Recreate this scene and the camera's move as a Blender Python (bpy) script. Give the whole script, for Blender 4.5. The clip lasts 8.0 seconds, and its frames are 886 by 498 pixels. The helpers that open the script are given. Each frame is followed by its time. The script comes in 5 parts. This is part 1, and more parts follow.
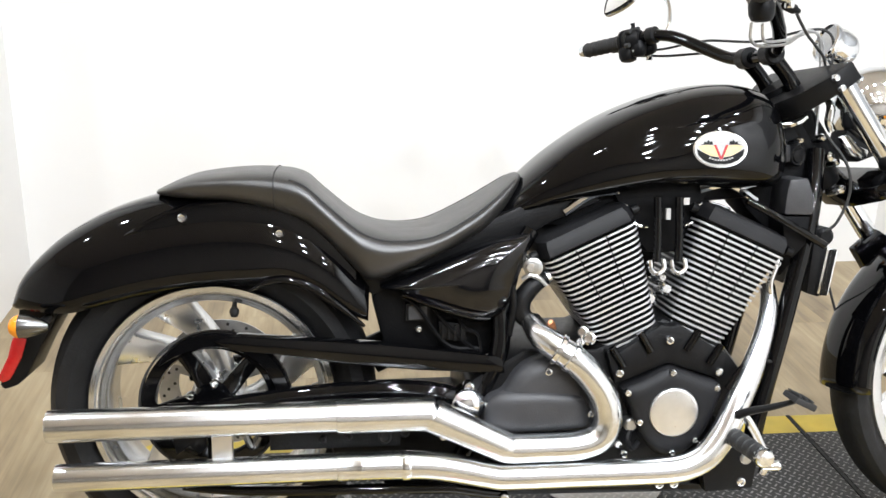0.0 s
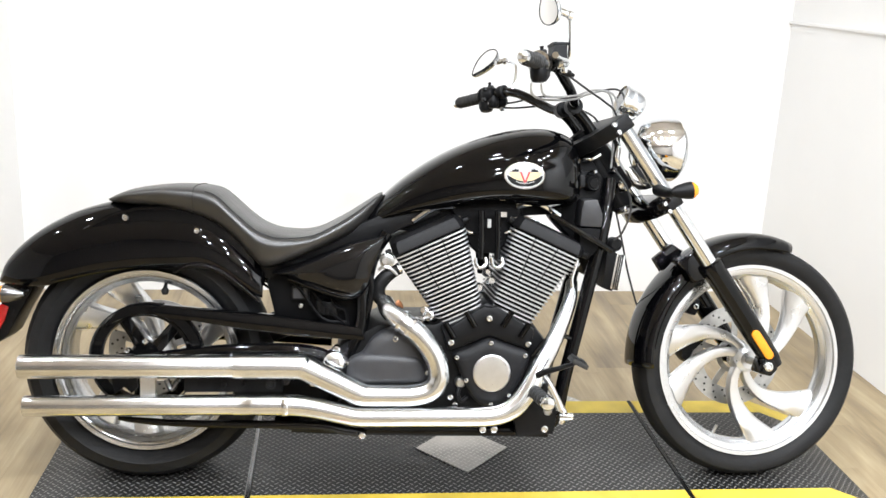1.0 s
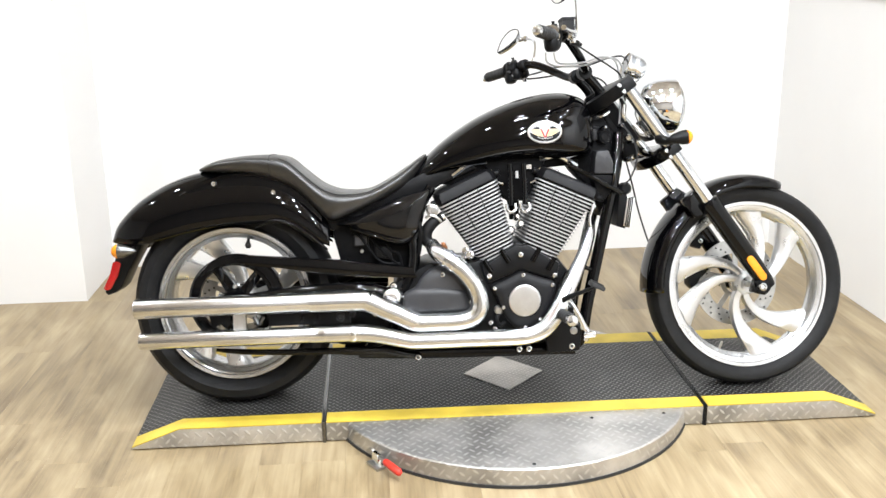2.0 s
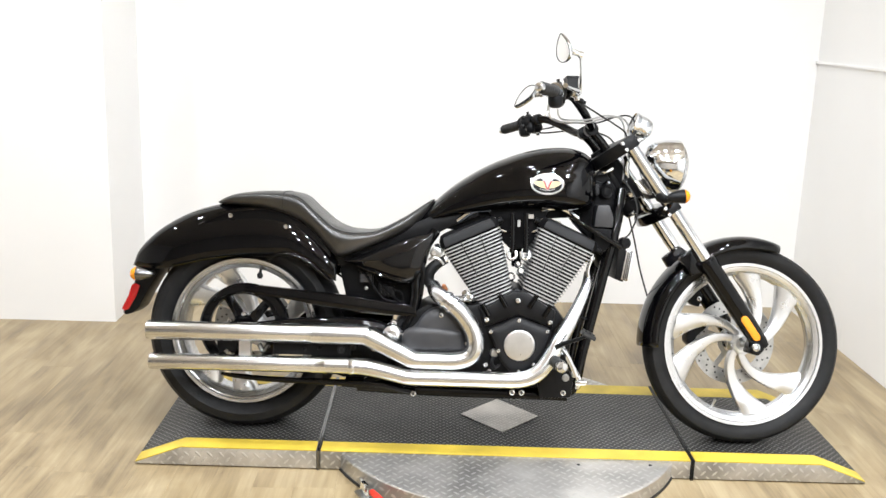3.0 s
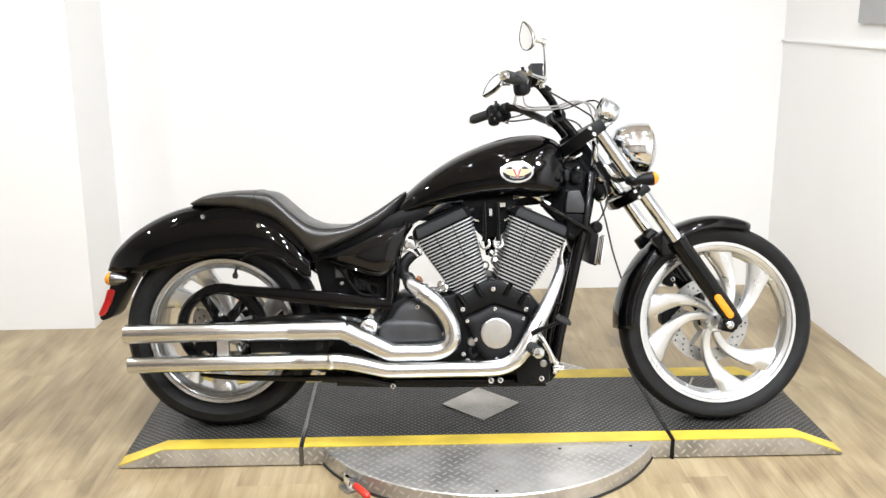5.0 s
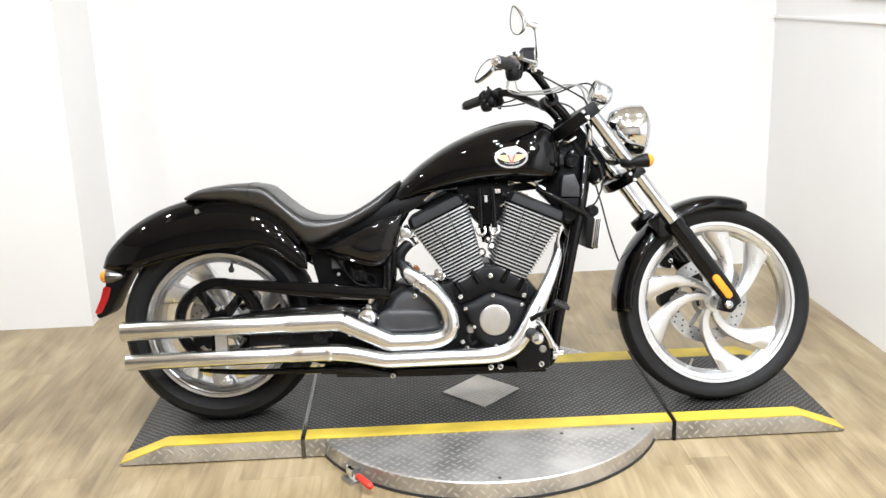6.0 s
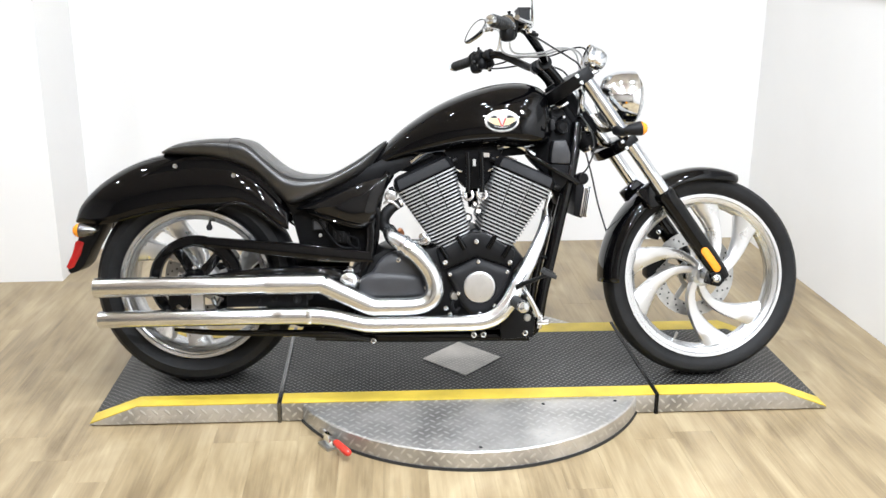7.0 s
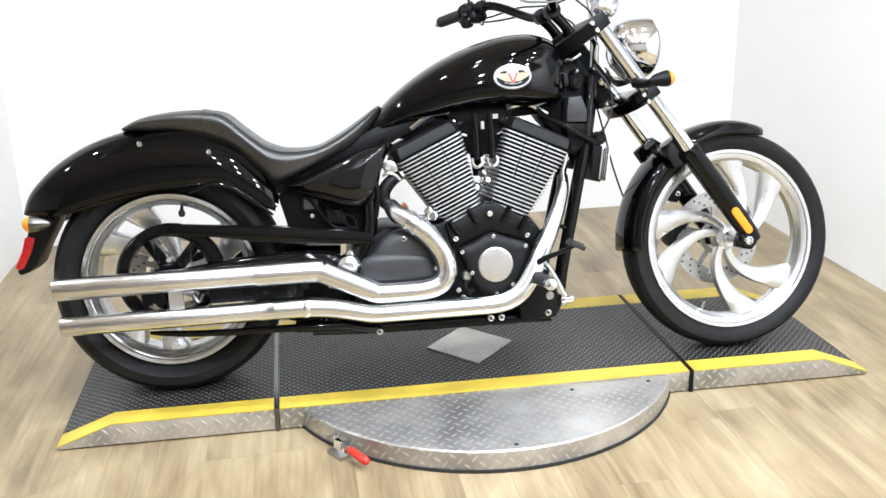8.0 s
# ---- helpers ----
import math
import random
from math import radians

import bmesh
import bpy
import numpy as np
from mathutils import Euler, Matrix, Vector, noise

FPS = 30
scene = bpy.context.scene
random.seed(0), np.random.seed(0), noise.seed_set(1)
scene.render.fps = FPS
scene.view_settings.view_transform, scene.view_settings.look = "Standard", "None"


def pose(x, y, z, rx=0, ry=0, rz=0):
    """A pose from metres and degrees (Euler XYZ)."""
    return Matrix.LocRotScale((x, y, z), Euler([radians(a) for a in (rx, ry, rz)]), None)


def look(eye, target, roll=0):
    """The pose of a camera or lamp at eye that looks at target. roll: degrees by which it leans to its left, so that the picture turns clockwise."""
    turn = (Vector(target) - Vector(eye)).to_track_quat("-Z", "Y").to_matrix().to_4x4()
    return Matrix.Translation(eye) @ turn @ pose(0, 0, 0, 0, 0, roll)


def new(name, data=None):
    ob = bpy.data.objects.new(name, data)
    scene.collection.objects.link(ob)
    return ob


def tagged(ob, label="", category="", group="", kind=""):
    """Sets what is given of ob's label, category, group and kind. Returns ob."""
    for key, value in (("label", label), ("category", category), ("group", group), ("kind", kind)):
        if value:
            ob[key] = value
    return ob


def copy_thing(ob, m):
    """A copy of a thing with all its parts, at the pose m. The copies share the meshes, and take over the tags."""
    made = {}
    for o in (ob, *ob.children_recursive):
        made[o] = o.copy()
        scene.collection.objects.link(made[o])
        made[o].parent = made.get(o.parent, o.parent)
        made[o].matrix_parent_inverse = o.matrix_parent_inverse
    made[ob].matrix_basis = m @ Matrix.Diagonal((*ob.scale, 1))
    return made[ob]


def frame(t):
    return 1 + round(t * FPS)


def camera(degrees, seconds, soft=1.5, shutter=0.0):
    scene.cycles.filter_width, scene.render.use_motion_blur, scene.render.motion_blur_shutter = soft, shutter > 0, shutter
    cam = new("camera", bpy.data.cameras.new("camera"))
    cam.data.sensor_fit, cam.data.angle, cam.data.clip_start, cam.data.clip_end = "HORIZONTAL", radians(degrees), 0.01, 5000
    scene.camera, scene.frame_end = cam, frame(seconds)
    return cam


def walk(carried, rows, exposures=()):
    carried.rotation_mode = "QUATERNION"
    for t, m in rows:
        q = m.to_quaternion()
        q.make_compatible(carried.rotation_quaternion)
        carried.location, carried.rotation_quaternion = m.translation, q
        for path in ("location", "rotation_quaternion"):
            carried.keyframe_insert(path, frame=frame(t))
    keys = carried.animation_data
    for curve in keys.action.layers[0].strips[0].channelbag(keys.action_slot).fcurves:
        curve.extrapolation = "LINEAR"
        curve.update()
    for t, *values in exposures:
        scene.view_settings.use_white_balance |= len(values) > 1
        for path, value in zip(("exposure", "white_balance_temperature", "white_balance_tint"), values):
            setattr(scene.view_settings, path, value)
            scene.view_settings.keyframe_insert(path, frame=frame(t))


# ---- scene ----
cam = camera(49.7, 8.0, soft=1.5)
PATH = [
    (0, (-0.641, -1.789, 1.359), (-0.381, 0.079, 0.692), 1.94),
    (0.2, (-0.633, -1.952, 1.408), (-0.414, -0.061, 0.794), 1.12),
    (0.5, (-0.477, -2.192, 1.408), (-0.344, -0.281, 0.832), 1.46),
    (0.7, (-0.408, -2.317, 1.415), (-0.222, -0.423, 0.800), 2.70),
    (1, (-0.358, -2.481, 1.441), (-0.131, -0.573, 0.885), 2.80),
    (1.2, (-0.369, -2.624, 1.428), (-0.186, -0.708, 0.882), 1.28),
    (1.5, (-0.412, -2.799, 1.432), (-0.268, -0.893, 0.844), -0.56),
    (1.7, (-0.414, -2.887, 1.432), (-0.269, -0.982, 0.841), -0.57),
    (2.8, (-0.276, -3.087, 1.454), (-0.210, -1.140, 0.998), 1.10),
    (3, (-0.245, -3.107, 1.448), (-0.212, -1.163, 0.979), 2.05),
    (3.5, (-0.243, -3.122, 1.455), (-0.204, -1.177, 0.990), 1.01),
    (4, (-0.230, -3.122, 1.447), (-0.160, -1.185, 0.955), 0.29),
    (4.5, (-0.215, -3.125, 1.449), (-0.143, -1.186, 0.965), 0.11),
    (6, (-0.206, -3.109, 1.453), (-0.135, -1.177, 0.940), -1.84),
    (6.5, (-0.228, -3.091, 1.433), (-0.141, -1.171, 0.881), -2.54),
    (7, (-0.246, -3.035, 1.428), (-0.118, -1.126, 0.846), 0.40),
    (7.2, (-0.285, -2.997, 1.419), (-0.160, -1.076, 0.877), -1.41),
    (7.4, (-0.313, -2.956, 1.416), (-0.136, -1.018, 0.956), -5.20),
    (7.5, (-0.347, -2.932, 1.403), (-0.145, -0.995, 0.949), -5.89),
    (7.7, (-0.399, -2.870, 1.355), (-0.194, -0.956, 0.810), -4.89),
    (8, (-0.483, -2.686, 1.316), (-0.188, -0.807, 0.694), -1.15),
]
walk(cam, [(t, look(eye, target, roll)) for t, eye, target, roll in PATH], exposures=((0, 0.05, 6560, 10), (1.5, 0.15, 6560, 10), (3, 0.03, 6650, 10), (4.5, -0.02, 6650, 10), (6.5, 0.01, 6500, 10), (7, 0.03, 6380, 10), (8, 0.1, 6250, 10)))

# ---- light ----
world = bpy.data.worlds.new("world")
scene.world = world
world.use_nodes = True
world.node_tree.nodes["Background"].inputs[0].default_value = (0.9, 0.95, 1.0, 1)
world.node_tree.nodes["Background"].inputs[1].default_value = 0.05

CEILING = 3.1
COOL = (0.878, 0.94, 1.015)
# x, y, watts, length, width
SPOTS = [(x, y, w, 0.1, 0.1) for y, w in ((-3.5, 35.0), (-2.5, 36.0), (-1.5, 25.0)) for x in (-0.5, 0.35, 1.2)]
# fill lamps, added out of view to even out the light on walls and floor
FILL_LAMPS = [(x, -0.35, 15.0, 0.1, 0.1) for x in (-1.2, -0.4, 0.4, 1.1)] + [(-2.4, 0.0, 20.5, 0.1, 0.1), (-3.4, 0.0, 20.5, 0.1, 0.1)]


def lamp(name, m, watts, size, size_y):
    data = bpy.data.lights.new(name, "AREA")
    data.shape, data.size, data.size_y, data.energy, data.color = "RECTANGLE", size, size_y, watts, COOL
    ob = new(name, data)
    ob.matrix_world = m
    return ob


for lx, ly, watts, lw, lh in SPOTS + FILL_LAMPS:
    lamp("ceiling_lamp", pose(lx, ly, CEILING - 0.05), watts, lw, lh)

# ---- materials ----
def material(name, color, rough=0.5, metal=0.0, coat=0.0, vary=0.0, scale=8.0, bump=0.0, bump_scale=60.0, rough_vary=0.0, spec=0.5):
    """A surface with broad colour variation, fine relief and uneven gloss."""
    m = bpy.data.materials.new(name)
    m.use_nodes = True
    nt = m.node_tree
    b = nt.nodes["Principled BSDF"]
    b.inputs["Base Color"].default_value = (*color, 1)
    b.inputs["Roughness"].default_value = rough
    b.inputs["Metallic"].default_value = metal
    b.inputs["Specular IOR Level"].default_value = spec
    b.inputs["Coat Weight"].default_value = coat
    b.inputs["Coat Roughness"].default_value = 0.03
    co = nt.nodes.new("ShaderNodeTexCoord")
    if vary:
        n = nt.nodes.new("ShaderNodeTexNoise")
        n.inputs["Scale"].default_value, n.inputs["Detail"].default_value = scale, 6
        nt.links.new(co.outputs["Object"], n.inputs["Vector"])
        r = nt.nodes.new("ShaderNodeValToRGB")
        r.color_ramp.elements[0].position, r.color_ramp.elements[1].position = 0.3, 0.7
        r.color_ramp.elements[0].color = (*[c * (1 - vary) for c in color], 1)
        r.color_ramp.elements[1].color = (*[min(1, c * (1 + vary)) for c in color], 1)
        nt.links.new(n.outputs["Fac"], r.inputs["Fac"])
        nt.links.new(r.outputs["Color"], b.inputs["Base Color"])
    if rough_vary:
        n = nt.nodes.new("ShaderNodeTexNoise")
        n.inputs["Scale"].default_value, n.inputs["Detail"].default_value = scale * 3, 4
        nt.links.new(co.outputs["Object"], n.inputs["Vector"])
        k = nt.nodes.new("ShaderNodeMapRange")
        k.inputs["To Min"].default_value, k.inputs["To Max"].default_value = max(0.0, rough - rough_vary), rough + rough_vary
        nt.links.new(n.outputs["Fac"], k.inputs["Value"])
        nt.links.new(k.outputs["Result"], b.inputs["Roughness"])
    if bump:
        n = nt.nodes.new("ShaderNodeTexNoise")
        n.inputs["Scale"].default_value, n.inputs["Detail"].default_value = bump_scale, 3
        nt.links.new(co.outputs["Object"], n.inputs["Vector"])
        k = nt.nodes.new("ShaderNodeBump")
        k.inputs["Strength"].default_value, k.inputs["Distance"].default_value = bump, 0.002
        nt.links.new(n.outputs["Fac"], k.inputs["Height"])
        nt.links.new(k.outputs["Normal"], b.inputs["Normal"])
    return m


def mathn(nt, op, a, b=None):
    n = nt.nodes.new("ShaderNodeMath")
    n.operation = op
    for i, v in enumerate((a, b)):
        if v is None:
            continue
        if isinstance(v, (int, float)):
            n.inputs[i].default_value = v
        else:
            nt.links.new(v, n.inputs[i])
    return n.outputs[0]


def tread_material(name, color, worn_glint, rough, metal, pitch, height, lift):
    """Checker plate: short raised bars, turned left and right by turns, over a lightly scuffed ground. The bars'
    lighter colour paints in wear and glints.
    """
    m = material(name, color, rough, metal, vary=0.45, scale=5.0, rough_vary=0.1)
    nt = m.node_tree
    b = nt.nodes["Principled BSDF"]
    co = nt.nodes.new("ShaderNodeTexCoord")
    sep = nt.nodes.new("ShaderNodeSeparateXYZ")
    nt.links.new(co.outputs["Object"], sep.inputs[0])
    x, y = sep.outputs[0], mathn(nt, "ADD", sep.outputs[1], sep.outputs[2])
    u = mathn(nt, "DIVIDE", mathn(nt, "ADD", x, y), pitch)
    v = mathn(nt, "DIVIDE", mathn(nt, "SUBTRACT", x, y), pitch)
    cu = mathn(nt, "SUBTRACT", mathn(nt, "FRACT", mathn(nt, "ADD", u, 50.0)), 0.5)
    cv = mathn(nt, "SUBTRACT", mathn(nt, "FRACT", mathn(nt, "ADD", v, 50.0)), 0.5)
    par = mathn(nt, "MODULO", mathn(nt, "ADD", mathn(nt, "FLOOR", mathn(nt, "ADD", u, 50.0)), mathn(nt, "FLOOR", mathn(nt, "ADD", v, 50.0))), 2.0)
    a = mathn(nt, "ADD", mathn(nt, "MULTIPLY", cu, par), mathn(nt, "MULTIPLY", cv, mathn(nt, "SUBTRACT", 1.0, par)))
    c = mathn(nt, "ADD", mathn(nt, "MULTIPLY", cv, par), mathn(nt, "MULTIPLY", cu, mathn(nt, "SUBTRACT", 1.0, par)))
    d = mathn(nt, "ADD", mathn(nt, "POWER", mathn(nt, "MULTIPLY", a, 2.1), 2.0), mathn(nt, "POWER", mathn(nt, "MULTIPLY", c, 6.5), 2.0))
    bar = mathn(nt, "MAXIMUM", mathn(nt, "SUBTRACT", 1.0, d), 0.0)
    bar = mathn(nt, "POWER", bar, 0.5)
    k = nt.nodes.new("ShaderNodeBump")
    k.inputs["Strength"].default_value, k.inputs["Distance"].default_value = lift, height
    nt.links.new(bar, k.inputs["Height"])
    nt.links.new(k.outputs["Normal"], b.inputs["Normal"])
    old = b.inputs["Base Color"].links[0].from_socket
    mix = nt.nodes.new("ShaderNodeMix")
    mix.data_type = "RGBA"
    nt.links.new(mathn(nt, "MULTIPLY", bar, 0.9), mix.inputs["Factor"])
    nt.links.new(old, mix.inputs[6])
    # lighter bar tops: some wear, and a glint put into the colour
    mix.inputs[7].default_value = (*worn_glint, 1)
    nt.links.new(mix.outputs[2], b.inputs["Base Color"])
    return m


def wood_material(name):
    """Pale oak vinyl: long grain along each board, its tone set board by board."""
    m = material(name, (0.55, 0.44, 0.31), 0.42, 0.0, spec=0.45)
    nt = m.node_tree
    b = nt.nodes["Principled BSDF"]
    co = nt.nodes.new("ShaderNodeTexCoord")
    info = nt.nodes.new("ShaderNodeObjectInfo")
    island = nt.nodes.new("ShaderNodeNewGeometry")
    seed = mathn(nt, "FRACT", mathn(nt, "ADD", mathn(nt, "MULTIPLY", info.outputs["Random"], 1.0), island.outputs["Random Per Island"]))
    add = nt.nodes.new("ShaderNodeVectorMath")
    add.operation = "ADD"
    comb = nt.nodes.new("ShaderNodeCombineXYZ")
    nt.links.new(mathn(nt, "MULTIPLY", seed, 37.0), comb.inputs[0])
    nt.links.new(mathn(nt, "MULTIPLY", seed, 71.0), comb.inputs[1])
    nt.links.new(co.outputs["Object"], add.inputs[0])
    nt.links.new(comb.outputs[0], add.inputs[1])

    def grain(sx, sy, detail, lo, hi, bend=0.35, place=add.outputs[0]):
        mp = nt.nodes.new("ShaderNodeMapping")
        mp.inputs["Scale"].default_value = (sx, sy, 1)
        nt.links.new(place, mp.inputs[0])
        n = nt.nodes.new("ShaderNodeTexNoise")
        n.inputs["Scale"].default_value, n.inputs["Detail"].default_value, n.inputs["Distortion"].default_value = 1.0, detail, bend
        nt.links.new(mp.outputs[0], n.inputs["Vector"])
        r = nt.nodes.new("ShaderNodeMapRange")
        r.inputs["From Min"].default_value, r.inputs["From Max"].default_value = lo, hi
        nt.links.new(n.outputs["Fac"], r.inputs["Value"])
        return r.outputs["Result"]

    broad, fine, streak = grain(7, 1.3, 5, 0.33, 0.67, 1.4), grain(120, 3.0, 5, 0.3, 0.7), grain(13, 1.3, 8, 0.34, 0.66, 1.8)
    patch = grain(4.5, 1.5, 5, 0.34, 0.66, 1.2, island.outputs["Position"])
    ramp = nt.nodes.new("ShaderNodeValToRGB")
    e = ramp.color_ramp.elements
    e[0].position, e[0].color = 0.0, (0.095, 0.064, 0.031, 1)
    e[1].position, e[1].color = 1.0, (0.43, 0.346, 0.212, 1)
    mid = e.new(0.54)
    mid.color = (0.285, 0.215, 0.121, 1)
    tone = mathn(nt, "ADD", mathn(nt, "MULTIPLY", broad, 0.34), mathn(nt, "MULTIPLY", fine, 0.16))
    tone = mathn(nt, "ADD", tone, mathn(nt, "ADD", mathn(nt, "MULTIPLY", streak, 0.22), mathn(nt, "MULTIPLY", patch, 0.38)))
    tone = mathn(nt, "ADD", tone, mathn(nt, "MULTIPLY", mathn(nt, "SUBTRACT", seed, 0.5), 0.05))
    nt.links.new(tone, ramp.inputs["Fac"])
    nt.links.new(ramp.outputs["Color"], b.inputs["Base Color"])
    k = nt.nodes.new("ShaderNodeBump")
    k.inputs["Strength"].default_value, k.inputs["Distance"].default_value = 0.25, 0.001
    nt.links.new(fine, k.inputs["Height"])
    nt.links.new(k.outputs["Normal"], b.inputs["Normal"])
    rr = mathn(nt, "ADD", mathn(nt, "MULTIPLY", broad, 0.14), 0.3)
    nt.links.new(rr, b.inputs["Roughness"])
    return m


WALL = material("white_wall_paint", (0.85, 0.842, 0.83), 0.5, vary=0.02, scale=1.5, bump=0.12, bump_scale=180)
CEIL = material("tan_ceiling_paint", (0.76, 0.69, 0.605), 0.8, vary=0.02, scale=2.0, bump=0.1)
TAN = material("taupe_wall_paint", (0.3, 0.27, 0.235), 0.7, vary=0.04, scale=1.5, bump=0.1)
DARK_BAND = material("dark_band_paint", (0.05, 0.048, 0.045), 0.5, vary=0.2)
WEST = material("off_white_wall_paint", (0.77, 0.755, 0.73), 0.7, vary=0.05, scale=1.5, bump=0.1)
GREY = material("grey_panel", (0.35, 0.35, 0.35), 0.5, vary=0.05, scale=3)
WOOD = wood_material("pale_oak_planks")
RUBBER_MAT = tread_material("black_tread_rubber", (0.011, 0.0108, 0.0104), (0.24, 0.235, 0.225), 0.44, 0.0, 0.024, 0.004, 1.0)
RUBBER_MAT.node_tree.nodes["Principled BSDF"].inputs["Specular IOR Level"].default_value = 0.4
PLATE = tread_material("aluminium_checker_plate", (0.46, 0.445, 0.425), (0.62, 0.61, 0.59), 0.4, 0.75, 0.038, 0.0016, 0.6)
DIAMOND = tread_material("worn_checker_plate", (0.5, 0.48, 0.455), (0.68, 0.66, 0.63), 0.45, 0.7, 0.022, 0.0015, 0.6)
YELLOW = material("yellow_safety_stripe", (0.58, 0.425, 0.05), 0.5, vary=0.2, scale=9, bump=0.3, bump_scale=200)
JOINT = material("dark_wood_joint", (0.36, 0.275, 0.165), 0.7, vary=0.2)
DARKGAP = material("dark_rubber_edge", (0.02, 0.02, 0.02), 0.7, vary=0.3, bump=0.2)
PAINT = material("gloss_black_paint", (0.0014, 0.0014, 0.0017), 0.04, vary=0.2, scale=3, spec=0.27, rough_vary=0.015)
SATIN = material("satin_black_metal", (0.005, 0.005, 0.0055), 0.4, vary=0.3, scale=12, bump=0.25, bump_scale=240, rough_vary=0.08, spec=0.17)
MATTE = material("matte_black_metal", (0.004, 0.004, 0.0045), 0.5, vary=0.3, scale=12, bump=0.2, bump_scale=200, spec=0.1)
WRINKLE = material("dark_grey_powder_coat", (0.01, 0.01, 0.011), 0.47, spec=0.21, vary=0.2, scale=14, bump=0.25, bump_scale=380)
COVER = material("grey_powder_coat", (0.034, 0.034, 0.0365), 0.42, spec=0.4, vary=0.2, scale=14, bump=0.25, bump_scale=380)
LEATHER = material("black_vinyl", (0.015, 0.0142, 0.0135), 0.36, vary=0.4, scale=7, bump=0.2, bump_scale=420, rough_vary=0.08, spec=0.85)
CHROME = material("chrome", (0.76, 0.785, 0.815), 0.075, 1.0, vary=0.03, scale=20, rough_vary=0.02)
PIPE = material("satin_chrome", (0.72, 0.735, 0.75), 0.2, 1.0, vary=0.05, scale=14, rough_vary=0.05)
ALLOY = material("polished_alloy", (0.8, 0.81, 0.825), 0.15, 1.0, vary=0.03, scale=6, rough_vary=0.05)
BLADE = material("brushed_silver_alloy", (0.73, 0.735, 0.742), 0.29, 0.95, vary=0.05, scale=9, rough_vary=0.07)
RIM = material("lathe_turned_alloy", (0.72, 0.73, 0.745), 0.26, 1.0, vary=0.04, scale=6, rough_vary=0.04)
RIM.node_tree.nodes["Principled BSDF"].inputs["Anisotropic"].default_value = 0.8
RIM.node_tree.nodes["Principled BSDF"].inputs["Anisotropic Rotation"].default_value = 0.25
_t = RIM.node_tree.nodes.new("ShaderNodeTangent")
_t.direction_type, _t.axis = "RADIAL", "Y"
RIM.node_tree.links.new(_t.outputs["Tangent"], RIM.node_tree.nodes["Principled BSDF"].inputs["Tangent"])
SCUFFED = material("scuffed_gloss_black_paint", (0.0022, 0.0022, 0.0027), 0.1, vary=0.2, scale=14, spec=0.36, coat=0.1, rough_vary=0.07)
SPUN = material("spun_alloy", (0.78, 0.785, 0.795), 0.3, 1.0, vary=0.06, scale=30, rough_vary=0.06)
BRAID = material("braided_steel", (0.5, 0.5, 0.5), 0.4, 0.8, vary=0.3, scale=300)
FIN = material("machined_fin_edge", (0.5, 0.505, 0.515), 0.38, 0.6, vary=0.1, scale=60, bump=0.1)
STEEL = material("brake_steel", (0.45, 0.45, 0.44), 0.35, 1.0, vary=0.15, scale=40, bump=0.1)
TYRE = material("tyre_rubber", (0.0072, 0.0072, 0.0077), 0.6, spec=0.28, vary=0.3, scale=20, bump=0.4, bump_scale=150, rough_vary=0.08)
GRIP = material("grip_rubber", (0.012, 0.012, 0.012), 0.65, vary=0.3, bump=0.5, bump_scale=300)
AMBER = material("amber_lens", (0.8, 0.275, 0.007), 0.25, coat=0.2, vary=0.08, scale=120)
RED = material("red_lens", (0.4, 0.01, 0.01), 0.18, coat=0.6, vary=0.1, scale=120)
REDGRIP = material("red_vinyl_grip", (0.62, 0.035, 0.02), 0.4, vary=0.12, scale=60, bump=0.2)
GOLD = material("gold_enamel", (0.66, 0.47, 0.24), 0.3, coat=0.5, vary=0.1, scale=200)
ENAMEL = material("pale_enamel", (0.36, 0.357, 0.352), 0.5, coat=0.0, vary=0.1, scale=200)
CRIMSON = material("red_enamel", (0.4, 0.02, 0.03), 0.3, coat=0.5, vary=0.1, scale=200)
COPPER = material("heat_tinted_metal", (0.45, 0.2, 0.1), 0.35, 0.9, vary=0.3, scale=40)
DARKCHROME = material("dark_chrome", (0.17, 0.17, 0.17), 0.24, 1.0, vary=0.1, scale=30)
MIRROR = material("mirror_glass", (0.9, 0.9, 0.9), 0.02, 1.0, vary=0.02)
GLASS = bpy.data.materials.new("clear_lens_glass")
GLASS.use_nodes = True
_g = GLASS.node_tree.nodes["Principled BSDF"]
_g.inputs["Transmission Weight"].default_value, _g.inputs["Roughness"].default_value, _g.inputs["IOR"].default_value = 1.0, 0.05, 1.45


# ---- builders ----
def link(name, bm, mat, parent=None, label="", smooth=40):
    me = bpy.data.meshes.new(name)
    bmesh.ops.recalc_face_normals(bm, faces=bm.faces)
    bm.to_mesh(me)
    bm.free()
    me.materials.append(mat)
    me.shade_smooth()
    me.set_sharp_from_angle(angle=radians(smooth))
    ob = new(name, me)
    if parent:
        ob.parent = parent
    return tagged(ob, label)


def part(name, bm, mat, parent, label="", m=None, smooth=40):
    ob = link(name, bm, mat, parent, label, smooth)
    if m is not None:
        ob.matrix_local = m
    return ob


def bevel(bm, width, segments=2, angle=30):
    edges = [e for e in bm.edges if len(e.link_faces) == 2 and e.calc_face_angle(0) > radians(angle)]
    if width and edges:
        bmesh.ops.bevel(bm, geom=edges, offset=width, segments=segments, affect="EDGES", profile=0.6, clamp_overlap=True)
    return bm


